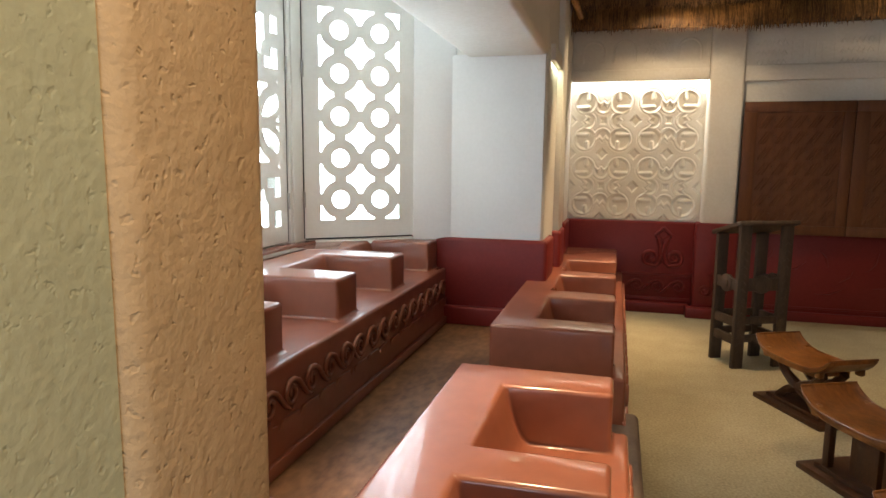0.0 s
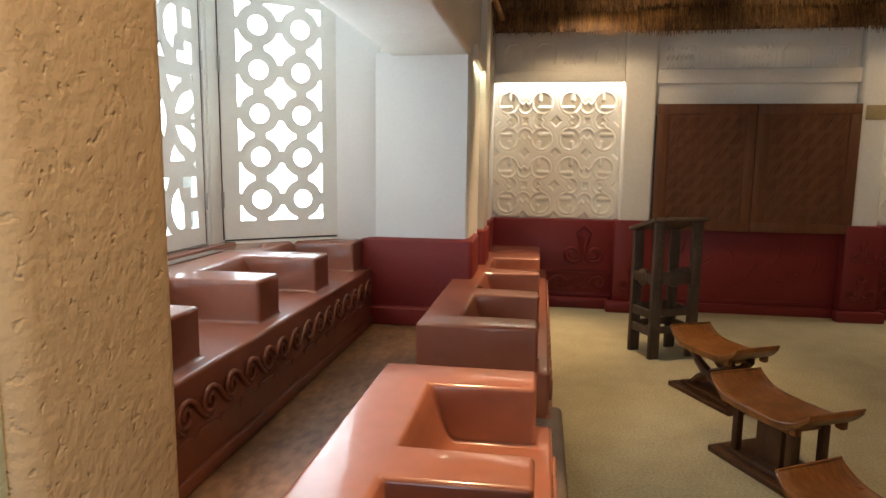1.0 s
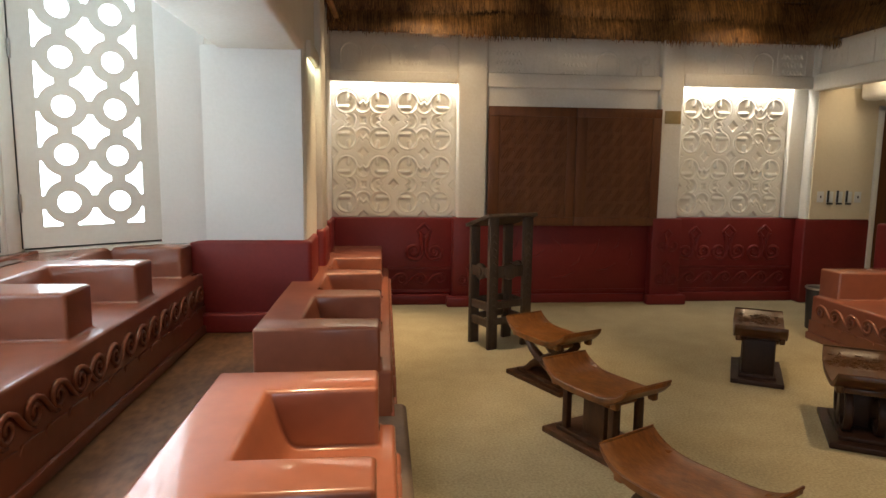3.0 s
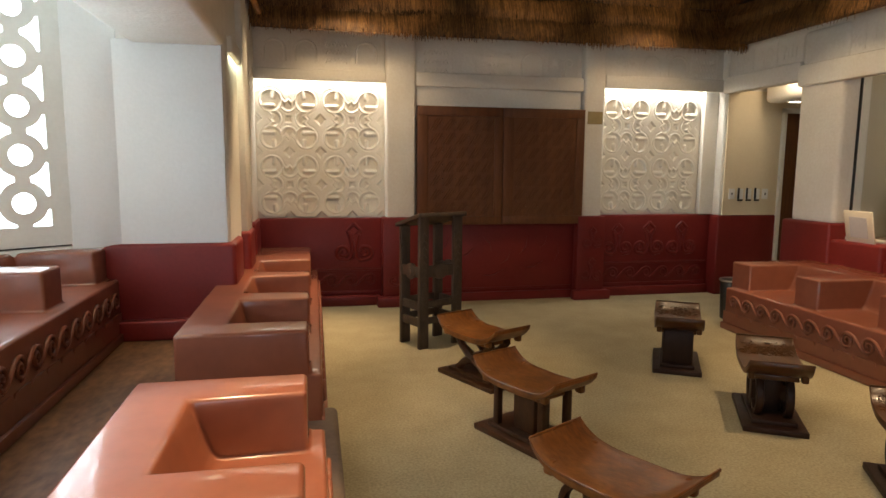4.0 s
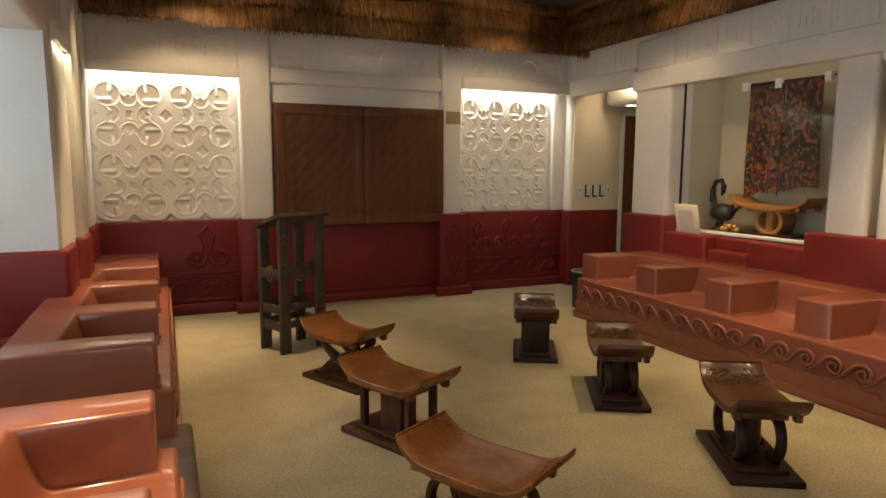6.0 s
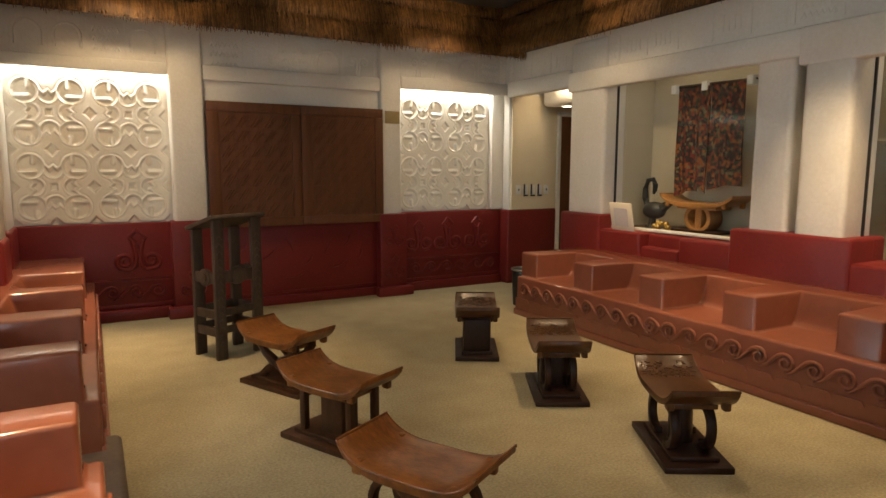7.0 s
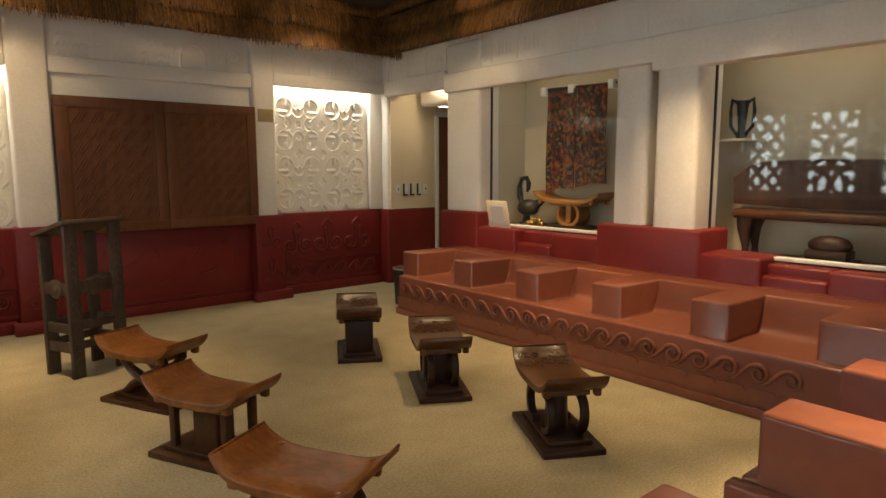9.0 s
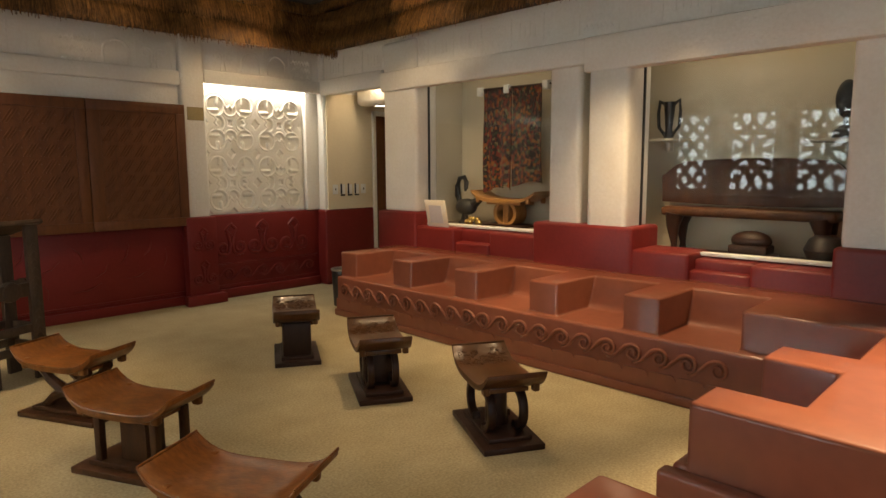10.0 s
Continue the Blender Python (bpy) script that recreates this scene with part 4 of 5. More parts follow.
def stool_seat(t, L, W, tip, sag, thick, mat, y_round=0.02):
    bm = bmesh.new()
    n = 20
    top, bot = [], []
    for i in range(n + 1):
        u = -1 + 2 * i / n
        x = u * L / 2
        z = tip - sag * (1 - abs(u) ** 4.4)
        w = W / 2 * (1 - 0.05 * abs(u) ** 6)
        th = thick * (1.25 - 0.55 * abs(u) ** 2)
        top.append([bm.verts.new((x, s * w, z - (0.004 if abs(s) == 1 else 0) + 0.006 * s * s)) for s in (-1, -0.5, 0, 0.5, 1)])
        bot.append([bm.verts.new((x, s * w, z - th)) for s in (-1, -0.5, 0, 0.5, 1)])
    for i in range(n):
        for j in range(4):
            bm.faces.new((top[i][j], top[i + 1][j], top[i + 1][j + 1], top[i][j + 1]))
            bm.faces.new((bot[i][j], bot[i][j + 1], bot[i + 1][j + 1], bot[i + 1][j]))
        bm.faces.new((top[i][0], bot[i][0], bot[i + 1][0], top[i + 1][0]))
        bm.faces.new((top[i][4], top[i + 1][4], bot[i + 1][4], bot[i][4]))
    for i in (0, n):
        for j in range(4):
            bm.faces.new((top[i][j], top[i][j + 1], bot[i][j + 1], bot[i][j]))
    bmesh.ops.recalc_face_normals(bm, faces=bm.faces)
    soften(bm, 0.006, 2, 50)
    part("seat", bm, mat, t)
    for s in (-1, 1):
        bm = bmesh.new()
        us = [-1 + 2 * i / n for i in range(n + 1)]
        sweep(bm, [(u * L / 2, s * (W / 2 * (1 - 0.05 * abs(u) ** 6) - 0.002), tip - sag * (1 - abs(u) ** 4.4) - 0.002) for u in us], 0.0045, 6)
        part("seat_rim", bm, mat, t, "worn rounded rim of the seat")
        bm = bmesh.new()
        sweep(bm, [(s * (L / 2 - 0.002), W * 0.475 * q, tip + 0.001) for q in (-1, -0.5, 0, 0.5, 1)], 0.0045, 6)
        part("seat_rim", bm, mat, t, "worn rounded rim of the seat")
    for s in (-1, 1):
        for k in (-1, 1):
            bm = bmesh.new()
            xe = s * (L / 2 - 0.085)
            box(bm, xe - 0.022, xe + 0.022, k * W * 0.40 - 0.018, k * W * 0.40 + 0.018, tip - sag * 0.62 - thick - 0.04, tip - sag * 0.62 - thick + 0.02)
            soften(bm, 0.01)
            part("end_bracket", bm, mat, t)
    bm = bmesh.new()
    box(bm, -L * 0.27, L * 0.27, -W * 0.36, W * 0.36, tip - sag - thick * 1.2 - 0.02, tip - sag - thick * 0.9)
    soften(bm, 0.005)
    part("seat_block", bm, mat, t)
    return tip - sag - thick * 1.2 - 0.015


def stool_base(t, L, W, mat):
    bm = bmesh.new()
    box(bm, -L / 2, L / 2, -W / 2, W / 2, 0, 0.032)
    soften(bm, 0.006)
    part("base_plate", bm, mat, t)
    bm = bmesh.new()
    box(bm, -L / 2 + 0.06, L / 2 - 0.06, -W / 2 + 0.045, W / 2 - 0.045, 0.03, 0.055)
    soften(bm, 0.006)
    part("base_step", bm, mat, t)


def ring_part(t, name, cx, cy, cz, r, w, depth, mat, squash=1.0, gap=None):
    """A flat ring standing in the xz plane."""
    bm = bmesh.new()
    a0, a1 = gap or (0, 360)
    n = 22
    prof = []
    for i in range(n + 1):
        a = radians(a0 + (a1 - a0) * i / n)
        c, s = math.cos(a) * squash, math.sin(a)
        prof.append([bm.verts.new((cx + rr_ * c, cy + d, cz + rr_ * s)) for rr_, d in ((r, -depth / 2), (r, depth / 2), (r - w, depth / 2), (r - w, -depth / 2))])
    closed = gap is None
    for i in range(n):
        a, b = prof[i], prof[i + 1]
        for j in range(4):
            bm.faces.new((a[j], b[j], b[(j + 1) % 4], a[(j + 1) % 4]))
    if closed:
        bmesh.ops.remove_doubles(bm, verts=bm.verts, dist=1e-4)
    else:
        bm.faces.new(prof[0])
        bm.faces.new(prof[-1][::-1])
    bmesh.ops.recalc_face_normals(bm, faces=bm.faces)
    soften(bm, 0.005, 2, 50)
    part(name, bm, mat, t)


def stool(m, kind, label, mat, dark):
    t = thing("carved_stool", m, label, "stool", "carved stools")
    top = stool_seat(t, 0.585, 0.325, 0.40, SAG, 0.03, mat)
    stool_base(t, 0.55, 0.32, dark)
    lo = 0.05
    if kind == "cross":
        for s in (-1, 1):
            bm = bmesh.new()
            for f in (-1, 1):
                sweep(bm, [(f * 0.17, s * 0.07, top + 0.01), (f * 0.11, s * 0.07, (top + lo) / 2 + 0.05), (f * 0.02, s * 0.07, (top + lo) / 2), (-f * 0.09, s * 0.07, (top + lo) / 2 - 0.05), (-f * 0.15, s * 0.07, lo)], [0.03, 0.027, 0.036, 0.027, 0.03], 8, 0.9, (0, 1, 0))
            part("cross_leg", bm, dark, t)
    elif kind == "posts":
        bm = bmesh.new()
        box(bm, -0.075, 0.075, -0.06, 0.06, lo, top + 0.02)
        soften(bm, 0.008)
        part("centre_post", bm, dark, t)
        for sx in (-1, 1):
            for sy in (-1, 1):
                bm = bmesh.new()
                box(bm, sx * 0.16 - 0.018, sx * 0.16 + 0.018, sy * 0.09 - 0.018, sy * 0.09 + 0.018, lo, top + 0.02)
                soften(bm, 0.005)
                part("leg", bm, dark, t)
    elif kind == "rings":
        r = (top - lo) / 2 + 0.006
        for sx in (-1, 1):
            for sy in (-1, 1):
                ring_part(t, "ring_leg", sx * 0.1, sy * 0.075, lo + r - 0.003, r, 0.032, 0.04, dark, 0.85)
        bm = bmesh.new()
        box(bm, -0.04, 0.04, -0.1, 0.1, lo, top + 0.01)
        soften(bm, 0.008)
        part("centre_post", bm, dark, t)
    elif kind == "column":
        bm = bmesh.new()
        box(bm, -0.17, 0.17, -0.085, 0.085, lo, top + 0.02)
        soften(bm, 0.015, 3)
        part("centre_post", bm, dark, t)
        for sx in (-1, 1):
            bm = bmesh.new()
            box(bm, sx * 0.15 - 0.03, sx * 0.15 + 0.03, -0.1, 0.1, lo, top + 0.02)
            soften(bm, 0.012, 3)
            part("leg", bm, dark, t)
    else:
        r = (top - lo) / 2 + 0.004
        for sx in (-1, 1):
            for sy in (-1, 1):
                g = (-105, 105) if sx > 0 else (75, 285)
                ring_part(t, "bowed_leg", sx * 0.085, sy * 0.085, lo + r - 0.002, r, 0.036, 0.042, dark, 0.9, g)
        bm = bmesh.new()
        bmesh.ops.create_cone(bm, cap_ends=True, segments=20, radius1=0.06, radius2=0.055, depth=top - lo + 0.03, matrix=Matrix.Translation((0, 0, (top + lo) / 2)))
        soften(bm, 0.006)
        part("centre_post", bm, dark, t)
    if mat == SEATDARK:
        bm = bmesh.new()
        rnd = random.Random(hash_seed(m))
        for end in (1,):
            for i in range(90):
                x = rnd.uniform(0.14, 0.265)
                y = rnd.uniform(-0.13, 0.13)
                z = 0.40 - SAG * (1 - (x / 0.2925) ** 4.4) + 0.002
                a = rnd.uniform(0, 6.28)
                pts = [(x + 0.016 * math.cos(a + q) * (0.4 + 0.2 * q), y + 0.022 * math.sin(a + q) * (0.4 + 0.2 * q), z + 0.3 * (0.016 * math.cos(a + q) * (0.4 + 0.2 * q))) for q in range(4)]
                sweep(bm, pts, 0.0036, 5, 0.9)
        part("carved_border", bm, mat, t)
    return t


def hash_seed(m):
    return int(abs(m.translation.x * 131 + m.translation.y * 977) * 10)


SEATDARK = material("glossy_dark_seat", (0.110, 0.045, 0.014), (0.055, 0.022, 0.009), 0.28, 4, 0.04, 45, coat=0.12, spec=0.35, rough2=0.3, stretch=(1, 4, 1))
stool(pose(1.07, 3.96, 0, 0, 0, -64), "cross", "reddish brown carved stool with crossed legs", WOOD, LEGWOOD)
stool(pose(1.08, 2.99, 0, 0, 0, -64), "posts", "reddish brown carved stool on four posts and a centre block", WOOD, LEGWOOD)
stool(pose(1.04, 1.96, 0, 0, 0, -61), "rings", "reddish brown carved stool with ring-shaped legs", WOOD, LEGWOOD)
stool(pose(2.547, 4.01, 0, 0, 0, 60), "column", "dark carved stool with a glossy seat on a heavy column", SEATDARK, DARKWOOD)
stool(pose(2.516, 3.018, 0, 0, 0, 60), "rings", "dark carved stool with a glossy seat on ring-shaped legs", SEATDARK, DARKWOOD)
stool(pose(2.53, 2.07, 0, 0, 0, 60), "bowed", "dark carved stool with a glossy seat on bowed legs", SEATDARK, DARKWOOD)


# ---- show cases ----
TILT = 2.3
for y0, y1, z0, n in ((3.1, 4.69, 0.8, 1), (0.98, 2.36, 0.74, 2)):
    cy = (y0 + y1) / 2
    g = thing("show_case_front", pose(4.62, cy, 0, 0, 0, TILT), "large clear glass front of a lit show case", "glass front", "show case fronts")
    pane = solid("glass_pane", [(-0.004, 0.004, -(y1 - y0) / 2, (y1 - y0) / 2, z0 + 0.03, 2.3)], GLASS, 0, 2, g)
    pane.visible_shadow = False
    solid("edge_strip", [(-0.012, 0.012, (y1 - y0) / 2 - 0.012, (y1 - y0) / 2 + 0.004, z0, 2.3)], BLACK, 0.002, 2, g)
    solid("sill_strip", [(-0.06, 0.02, -(y1 - y0) / 2, (y1 - y0) / 2, z0 + 0.01, z0 + 0.035)], WHITE, 0.004, 2, g, "pale metal sill strip")

KENTE = bpy.data.materials.new("woven_kente")
KENTE.use_nodes = True
kn, kl = KENTE.node_tree.nodes, KENTE.node_tree.links
tc = kn.new("ShaderNodeTexCoord")
mp = kn.new("ShaderNodeMapping")
mp.inputs["Scale"].default_value = (1, 27, 21)
kl.new(tc.outputs["Object"], mp.inputs["Vector"])
vo = kn.new("ShaderNodeTexVoronoi")
vo.distance, vo.inputs["Scale"].default_value = "CHEBYCHEV", 1.6
kl.new(mp.outputs["Vector"], vo.inputs["Vector"])
cr = kn.new("ShaderNodeValToRGB")
cr.color_ramp.interpolation = "CONSTANT"
for pos_, col in ((0.0, (0.022, 0.010, 0.010)), (0.3, (0.15, 0.024, 0.012)), (0.50, (0.03, 0.04, 0.02)), (0.60, (0.23, 0.075, 0.014)), (0.78, (0.03, 0.011, 0.012)), (0.92, (0.14, 0.12, 0.06))):
    if pos_ == 0.0:
        e = cr.color_ramp.elements[0]
    elif pos_ == 0.3:
        e = cr.color_ramp.elements[1]
        e.position = 0.3
    else:
        e = cr.color_ramp.elements.new(pos_)
    e.color = (*col, 1)
sep = kn.new("ShaderNodeSeparateColor")
kl.new(vo.outputs["Color"], sep.inputs["Color"])
kl.new(sep.outputs["Red"], cr.inputs["Fac"])
kl.new(cr.outputs["Color"], kn["Principled BSDF"].inputs["Base Color"])
kn["Principled BSDF"].inputs["Roughness"].default_value = 0.8
wv = kn.new("ShaderNodeTexNoise")
wv.inputs["Scale"].default_value = 300
bp = kn.new("ShaderNodeBump")
bp.inputs["Strength"].default_value, bp.inputs["Distance"].default_value = 0.4, 0.004
kl.new(wv.outputs["Fac"], bp.inputs["Height"])
kl.new(bp.outputs["Normal"], kn["Principled BSDF"].inputs["Normal"])


def cloth_strip(y0, y1, z0, z1, x, seed):
    """A hanging strip with soft folds, thick enough to have two sides."""
    r = random.Random(seed)
    ph = r.random() * 6
    bm = bmesh.new()
    nu, nv = 14, 22
    rows = {}
    for d in (0, 1):
        for i in range(nu + 1):
            for j in range(nv + 1):
                u, v = i / nu, j / nv
                y = y0 + (y1 - y0) * u + 0.012 * math.sin(v * 5 + ph) * (1 - v)
                z = z0 + (z1 - z0) * v + 0.03 * math.sin(u * 3 + ph) * (1 - v)
                rows[d, i, j] = bm.verts.new((x + 0.018 * math.sin(u * 9 + ph + v) * (1.2 - v) + 0.012 * d, y, z))
    for i in range(nu):
        for j in range(nv):
            for d in (0, 1):
                bm.faces.new((rows[d, i, j], rows[d, i + 1, j], rows[d, i + 1, j + 1], rows[d, i, j + 1]))
    for j in range(nv):
        for i in (0, nu):
            bm.faces.new((rows[0, i, j], rows[1, i, j], rows[1, i, j + 1], rows[0, i, j + 1]))
    for i in range(nu):
        for j in (0, nv):
            bm.faces.new((rows[0, i, j], rows[1, i, j], rows[1, i + 1, j], rows[0, i + 1, j]))
    return bm


cl = thing("hanging_cloth", pose(0, 0, 0), "dark red and orange woven cloth hung over a rod", "cloth")
for k, (a, b) in enumerate(((4.22, 4.0), (4.0, 3.86), (3.86, 3.53))):
    part("cloth_strip", cloth_strip(a, b, 1.16 + 0.03 * k, 2.13, 4.9 - 0.01 * (k % 2), 20 + k), KENTE, cl)
bm = bmesh.new()
sweep(bm, [(4.93, 3.45, 2.135), (4.93, 4.3, 2.15)], 0.016, 10)
part("rod", bm, DARKWOOD, cl, "dark turned wooden rod")
for y in (3.48, 3.93, 4.27):
    solid("clip", [(4.88, 4.95, y - 0.03, y + 0.03, 2.09, 2.17)], WHITE, 0.006, 2, cl, "pale hanging clip")

cs = thing("display_stool", pose(4.9, 3.88, 0.82, 0, 0, 90), "golden brown display stool with ring legs in the show case", "stool")
GOLDWOOD = material("golden_brown_wood", (0.34, 0.16, 0.045), (0.22, 0.10, 0.03), 0.35, 6, 0.05, 50, stretch=(1, 5, 1))
stool_seat(cs, 0.78, 0.3, 0.34, 0.075, 0.03, GOLDWOOD)
ring_part(cs, "ring_leg", 0, 0, 0.128, 0.13, 0.036, 0.17, GOLDWOOD, 1.1)
solid("centre_post", [(-0.034, 0.034, -0.075, 0.075, 0.03, 0.235)], GOLDWOOD, 0.012, 3, cs)
solid("base_plate", [(-0.27, 0.27, -0.13, 0.13, 0, 0.02)], DARKWOOD, 0.005, 2, cs)

# dark carved bird with a looped neck
bd = bmesh.new()
bmesh.ops.create_uvsphere(bd, u_segments=20, v_segments=12, radius=1, matrix=Matrix.Translation((0, 0, 0.17)) @ Matrix.Diagonal((0.085, 0.13, 0.085, 1)))
sweep(bd, [(0, -0.1, 0.2), (0, -0.19, 0.25), (0, -0.22, 0.27)], [0.05, 0.03, 0.012], 8)
neck = [(0, 0.08, 0.2), (0, 0.12, 0.28), (0, 0.125, 0.38), (0, 0.09, 0.46), (0, 0.03, 0.47), (0, 0.0, 0.42), (0, 0.005, 0.36), (0, 0.02, 0.33)]
sweep(bd, neck, [0.045, 0.032, 0.026, 0.024, 0.024, 0.026, 0.022, 0.012], 10)
sweep(bd, [(0, 0.02, 0.1), (0, 0.03, 0.0)], [0.03, 0.045], 10)
bmesh.ops.create_cone(bd, cap_ends=True, segments=18, radius1=0.07, radius2=0.06, depth=0.024, matrix=Matrix.Translation((0, 0.03, 0.012)))
bird = mesh_object("bird_carving", bd, BLACK)
bird.matrix_world = pose(4.84, 4.40, 0.82)
tagged(bird, "black carved bird figure with a looped neck in the show case", "carving")
bb = bmesh.new()
for k in range(7):
    bmesh.ops.create_uvsphere(bb, u_segments=10, v_segments=7, radius=0.026, matrix=Matrix.Translation((0.02 * math.sin(k * 2), -0.03 * k, 0.026 + 0.03 * (k % 2))))
beads = mesh_object("brass_beads", bb, BRASS)
beads.matrix_world = pose(4.76, 4.32, 0.82)
tagged(beads, "small heap of polished brass beads", "beads")
st = bmesh.new()
box(st, -0.02, 0.02, -0.06, 0.06, 0, 0.26)
soften(st, 0.015)
stand = mesh_object("wood_block", st, DARKWOOD)
stand.matrix_world = pose(4.86, 3.27, 0.82)
tagged(stand, "dark upright carved wooden block in the show case", "carving")

# framed card on the sill
fc = thing("card_frame", pose(4.45, 4.41, 0.805, 12, 0, -90), "small cream framed card leaning on the red sill", "picture frame")
solid("mount", [(-0.14, 0.14, -0.012, 0.004, 0, 0.275)], CARDMAT, 0.004, 2, fc)
solid("sheet", [(-0.085, 0.085, -0.016, -0.012, 0.05, 0.225)], PAPER, 0, 2, fc, "pale printed sheet")

# second case: carved settle, figures on shelves, low pieces
se = thing("carved_settle", pose(5.0, 1.68, 0.73), "long dark carved wooden settle in the show case", "settle")
bm = bmesh.new()
n = 24
front, backv = [], []
for i in range(n + 1):
    u = -1 + 2 * i / n
    y = u * 0.66
    zt = 0.68 + 0.035 * (1 - u * u) - (0.10 * max(0, abs(u) - 0.8) / 0.2)
    zb = 0.36 + 0.02 * u * u
    front.append((bm.verts.new((-0.03 - 0.05 * u * u, y, zb)), bm.verts.new((-0.05 - 0.05 * u * u, y, zt))))
    backv.append((bm.verts.new((0.02 - 0.05 * u * u, y, zb)), bm.verts.new((0.0 - 0.05 * u * u, y, zt))))
for i in range(n):
    bm.faces.new((front[i][0], front[i + 1][0], front[i + 1][1], front[i][1]))
    bm.faces.new((backv[i][0], backv[i][1], backv[i + 1][1], backv[i + 1][0]))
    bm.faces.new((front[i][1], front[i + 1][1], backv[i + 1][1], backv[i][1]))
    bm.faces.new((front[i][0], backv[i][0], backv[i + 1][0], front[i + 1][0]))
for i in (0, n):
    bm.faces.new((front[i][0], front[i][1], backv[i][1], backv[i][0]))
soften(bm, 0.01, 2, 50)
part("backrest", bm, LEGWOOD, se)
solid("seat", [(-0.24, 0.02, -0.60, 0.60, 0.28, 0.35)], LEGWOOD, 0.025, 3, se)
for y in (-0.5, 0.5):
    for x in (-0.19, -0.03):
        bm = bmesh.new()
        sweep(bm, [(x, y, 0), (x, y, 0.06), (x, y * 1.03, 0.2), (x, y, 0.3)], [0.028, 0.022, 0.05, 0.075], 10)
        part("leg", bm, DARKWOOD, se)


def shelf(y, z, name, label):
    t = thing(name, pose(4.92, y, z), label, "shelf")
    solid("board", [(-0.17, 0.17, -0.17, 0.17, -0.018, 0)], CASEWALL, 0.003, 2, t)
    solid("bracket", [(0.1, 0.17, -0.015, 0.015, -0.09, -0.018)], CASEWALL, 0.004, 2, t)


shelf(2.36, 1.60, "wall_shelf", "small pale wall shelf in the show case")
shelf(1.12, 1.56, "wall_shelf", "small pale wall shelf in the show case")
hd = bmesh.new()
sweep(hd, [(0, 0, 0), (0, 0, 0.08), (0, 0, 0.2), (0, 0, 0.3)], [0.055, 0.035, 0.05, 0.062], 14)
for s in (-1, 1):
    sweep(hd, [(0, s * 0.05, 0.28), (0, s * 0.11, 0.31), (0, s * 0.125, 0.22), (0, s * 0.115, 0.1), (0, s * 0.04, 0.03)], 0.018, 8)
head = mesh_object("carved_vessel", hd, BLACK)
head.matrix_world = pose(4.9, 2.30, 1.60) @ Matrix.Diagonal((0.8, 0.72, 0.95, 1))
tagged(head, "black carved handled vessel on a small shelf", "carving")
fb = bmesh.new()
sweep(fb, [(0, 0, 0), (0, 0, 0.06), (0, 0, 0.1), (0, 0, 0.16)], [0.1, 0.085, 0.02, 0.018], 14)
bmesh.ops.create_uvsphere(fb, u_segments=20, v_segments=12, radius=1, matrix=Matrix.Translation((0, 0, 0.27)) @ Matrix.Diagonal((0.035, 0.085, 0.13, 1)))
fan = mesh_object("disc_carving", fb, BLACK)
fan.matrix_world = pose(4.9, 1.1, 1.56) @ Matrix.Diagonal((0.8, 0.8, 0.95, 1))
tagged(fan, "dark carved disc on a stem standing on a shelf", "carving")
lb = bmesh.new()
box(lb, -0.12, 0.12, -0.16, 0.16, 0, 0.04)
box(lb, -0.09, 0.09, -0.13, 0.13, 0.04, 0.10)
bmesh.ops.create_uvsphere(lb, u_segments=16, v_segments=10, radius=1, matrix=Matrix.Translation((0, 0, 0.13)) @ Matrix.Diagonal((0.08, 0.14, 0.07, 1)))
soften(lb, 0.012, 2, 50)
low = mesh_object("low_carving", lb, DARKWOOD)
low.matrix_world = pose(4.78, 1.60, 0.73)
tagged(low, "low dark carved wooden box in the show case", "carving")
pb = bmesh.new()
sweep(pb, [(0, 0, 0), (0, 0, 0.03), (0, 0, 0.1), (0, 0, 0.17), (0, 0, 0.2)], [0.07, 0.1, 0.13, 0.1, 0.06], 20)
pot = mesh_object("clay_pot", pb, BLACK)
pot.matrix_world = pose(4.8, 1.14, 0.73)
tagged(pot, "round black clay pot in the show case", "pot")
nb = bmesh.new()
box(nb, -0.07, 0.07, -0.11, 0.11, 0, 0.012)
soften(nb, 0.003)
note = mesh_object("booklet", nb, CARDMAT)
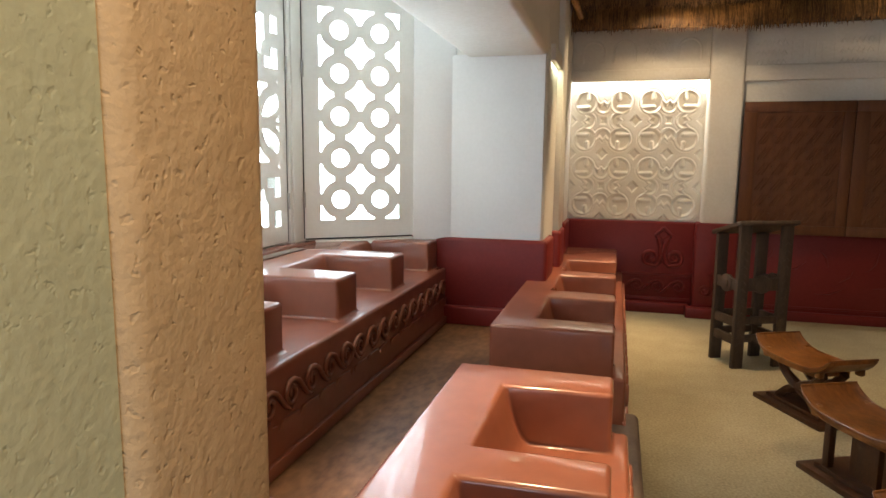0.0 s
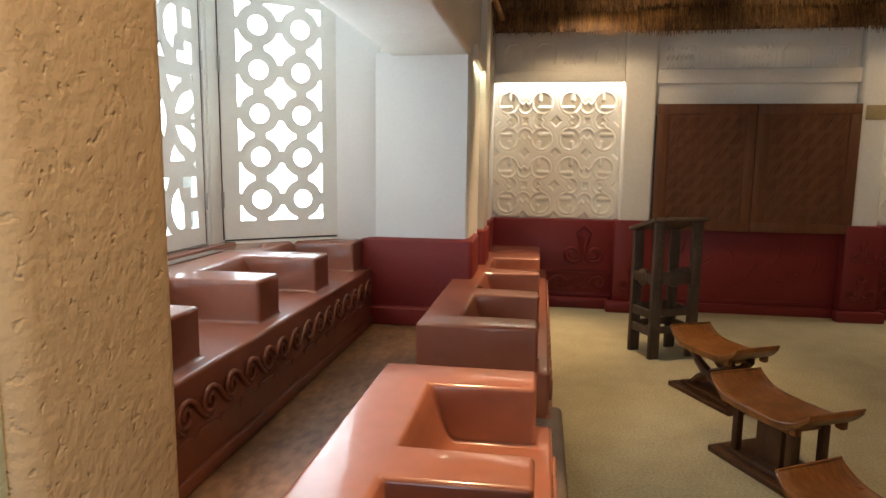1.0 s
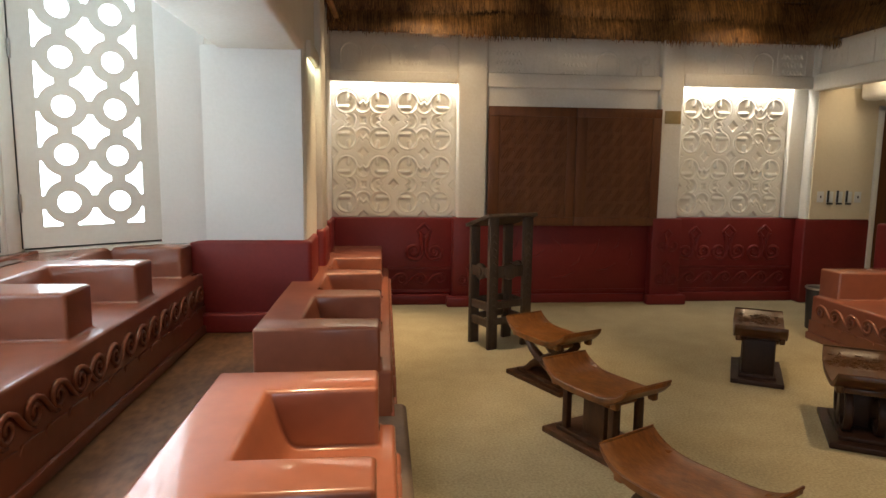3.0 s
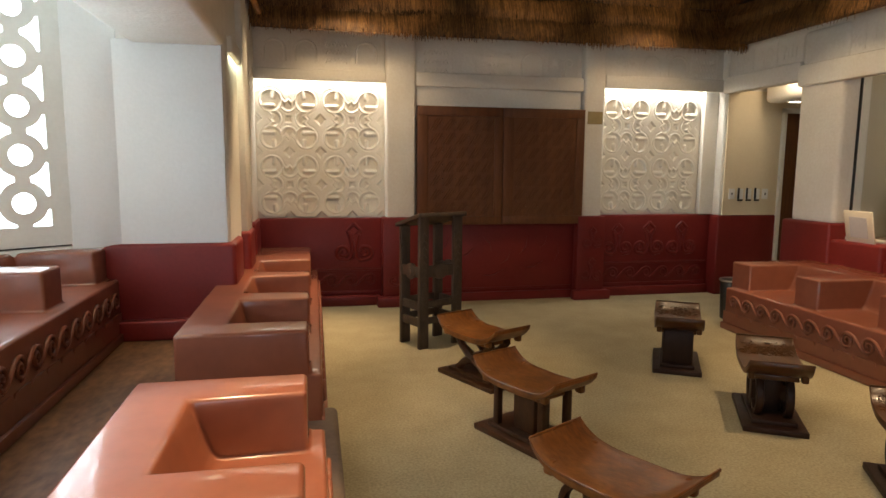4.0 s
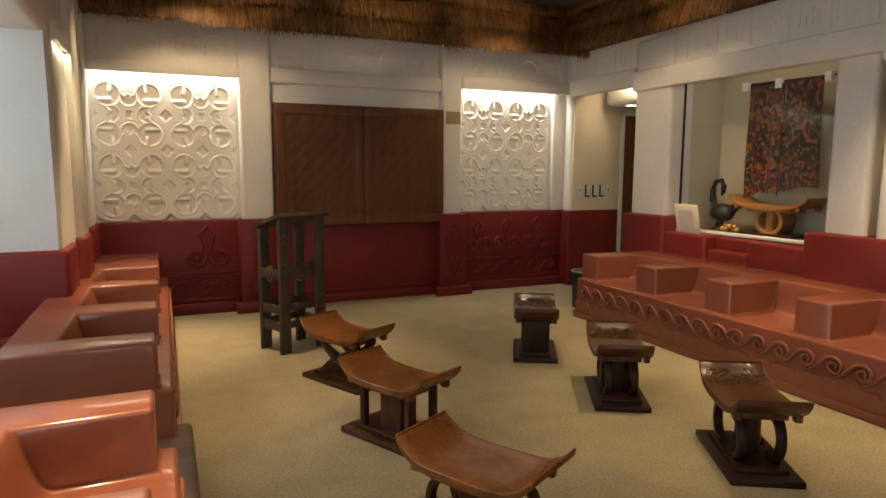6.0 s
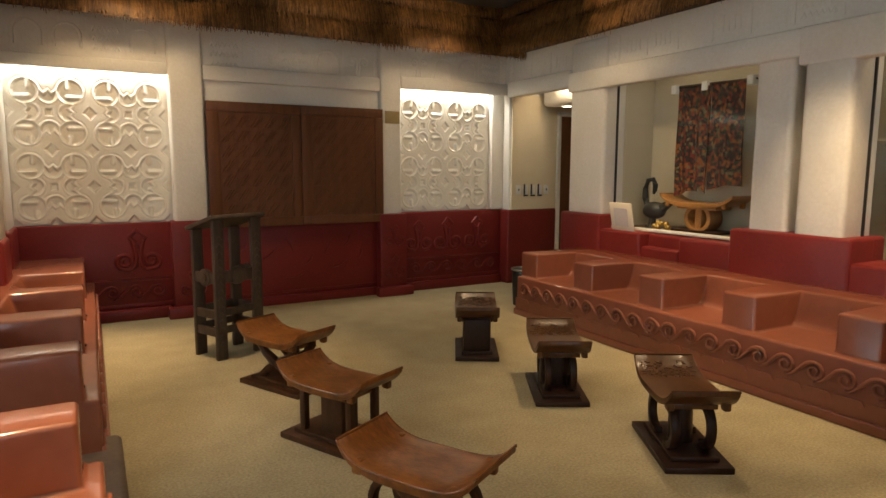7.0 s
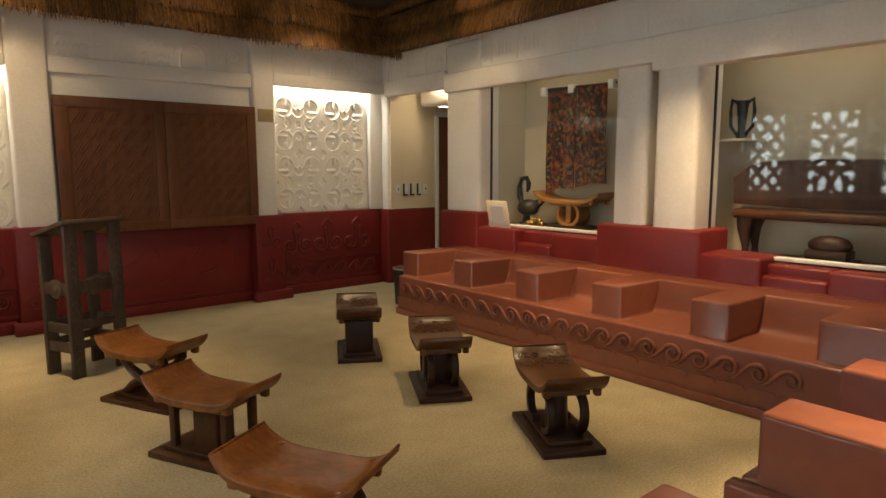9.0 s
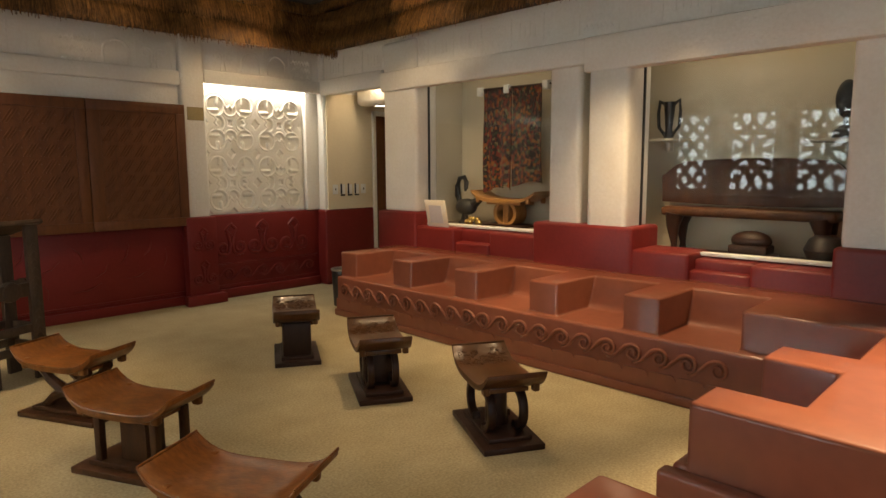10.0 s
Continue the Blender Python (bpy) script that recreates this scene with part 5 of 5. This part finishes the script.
note.matrix_world = pose(4.74, 1.92, 0.735, 0, 0, 14)
tagged(note, "yellowed booklet lying on the case deck", "booklet")

# ---- passage fittings and small things ----
for i in range(5):
    x = 4.55 + i * 0.105
    sw = thing("switch_plate", pose(x, 6.262, 1.08), "white wall plate with a switch beside the passage", "switch", "wall plates")
    solid("plate", [(-0.038, 0.038, -0.006, 0, 0, 0.115)], WHITE, 0.003, 2, sw)
    if 0 < i < 4:
        solid("lever", [(-0.034, -0.018, -0.022, -0.006, 0.0, 0.125)], BLACK, 0.003, 2, sw, "black slide lever")
        solid("foot_bar", [(-0.034, 0.03, -0.018, -0.006, -0.022, -0.004)], BLACK, 0.003, 2, sw)
    else:
        solid("toggle", [(-0.006, 0.006, -0.014, -0.006, 0.045, 0.07)], BLACK, 0.002, 2, sw)
GLOW = bpy.data.materials.new("lit_lens")
GLOW.use_nodes = True
gp = GLOW.node_tree.nodes["Principled BSDF"]
gp.inputs["Emission Color"].default_value, gp.inputs["Emission Strength"].default_value = (1, 0.9, 0.7, 1), 12
dl = thing("downlight", pose(4.93, 5.85, 2.117), "small lit round downlight under the passage beam", "downlight")
bm = bmesh.new()
bmesh.ops.create_cone(bm, cap_ends=True, segments=20, radius1=0.06, radius2=0.06, depth=0.012)
part("lens", bm, GLOW, dl)
bm = bmesh.new()
sweep(bm, [(0.07 * math.cos(a), 0.07 * math.sin(a), 0) for a in (2 * math.pi * k / 24 for k in range(25))], 0.012, 6)
part("trim_ring", bm, WHITE, dl)
wb = thing("waste_bin", pose(3.87, 5.2, 0), "small dark metal waste bin beside the bench end", "bin")
bm = bmesh.new()
bmesh.ops.create_cone(bm, cap_ends=True, segments=28, radius1=0.11, radius2=0.125, depth=0.37, matrix=Matrix.Translation((0, 0, 0.185)))
soften(bm, 0.006)
part("body", bm, BLACK, wb)
bm = bmesh.new()
sweep(bm, [(0.125 * math.cos(a), 0.125 * math.sin(a), 0.37) for a in (2 * math.pi * k / 28 for k in range(29))], 0.01, 6)
part("rim", bm, METAL, wb)
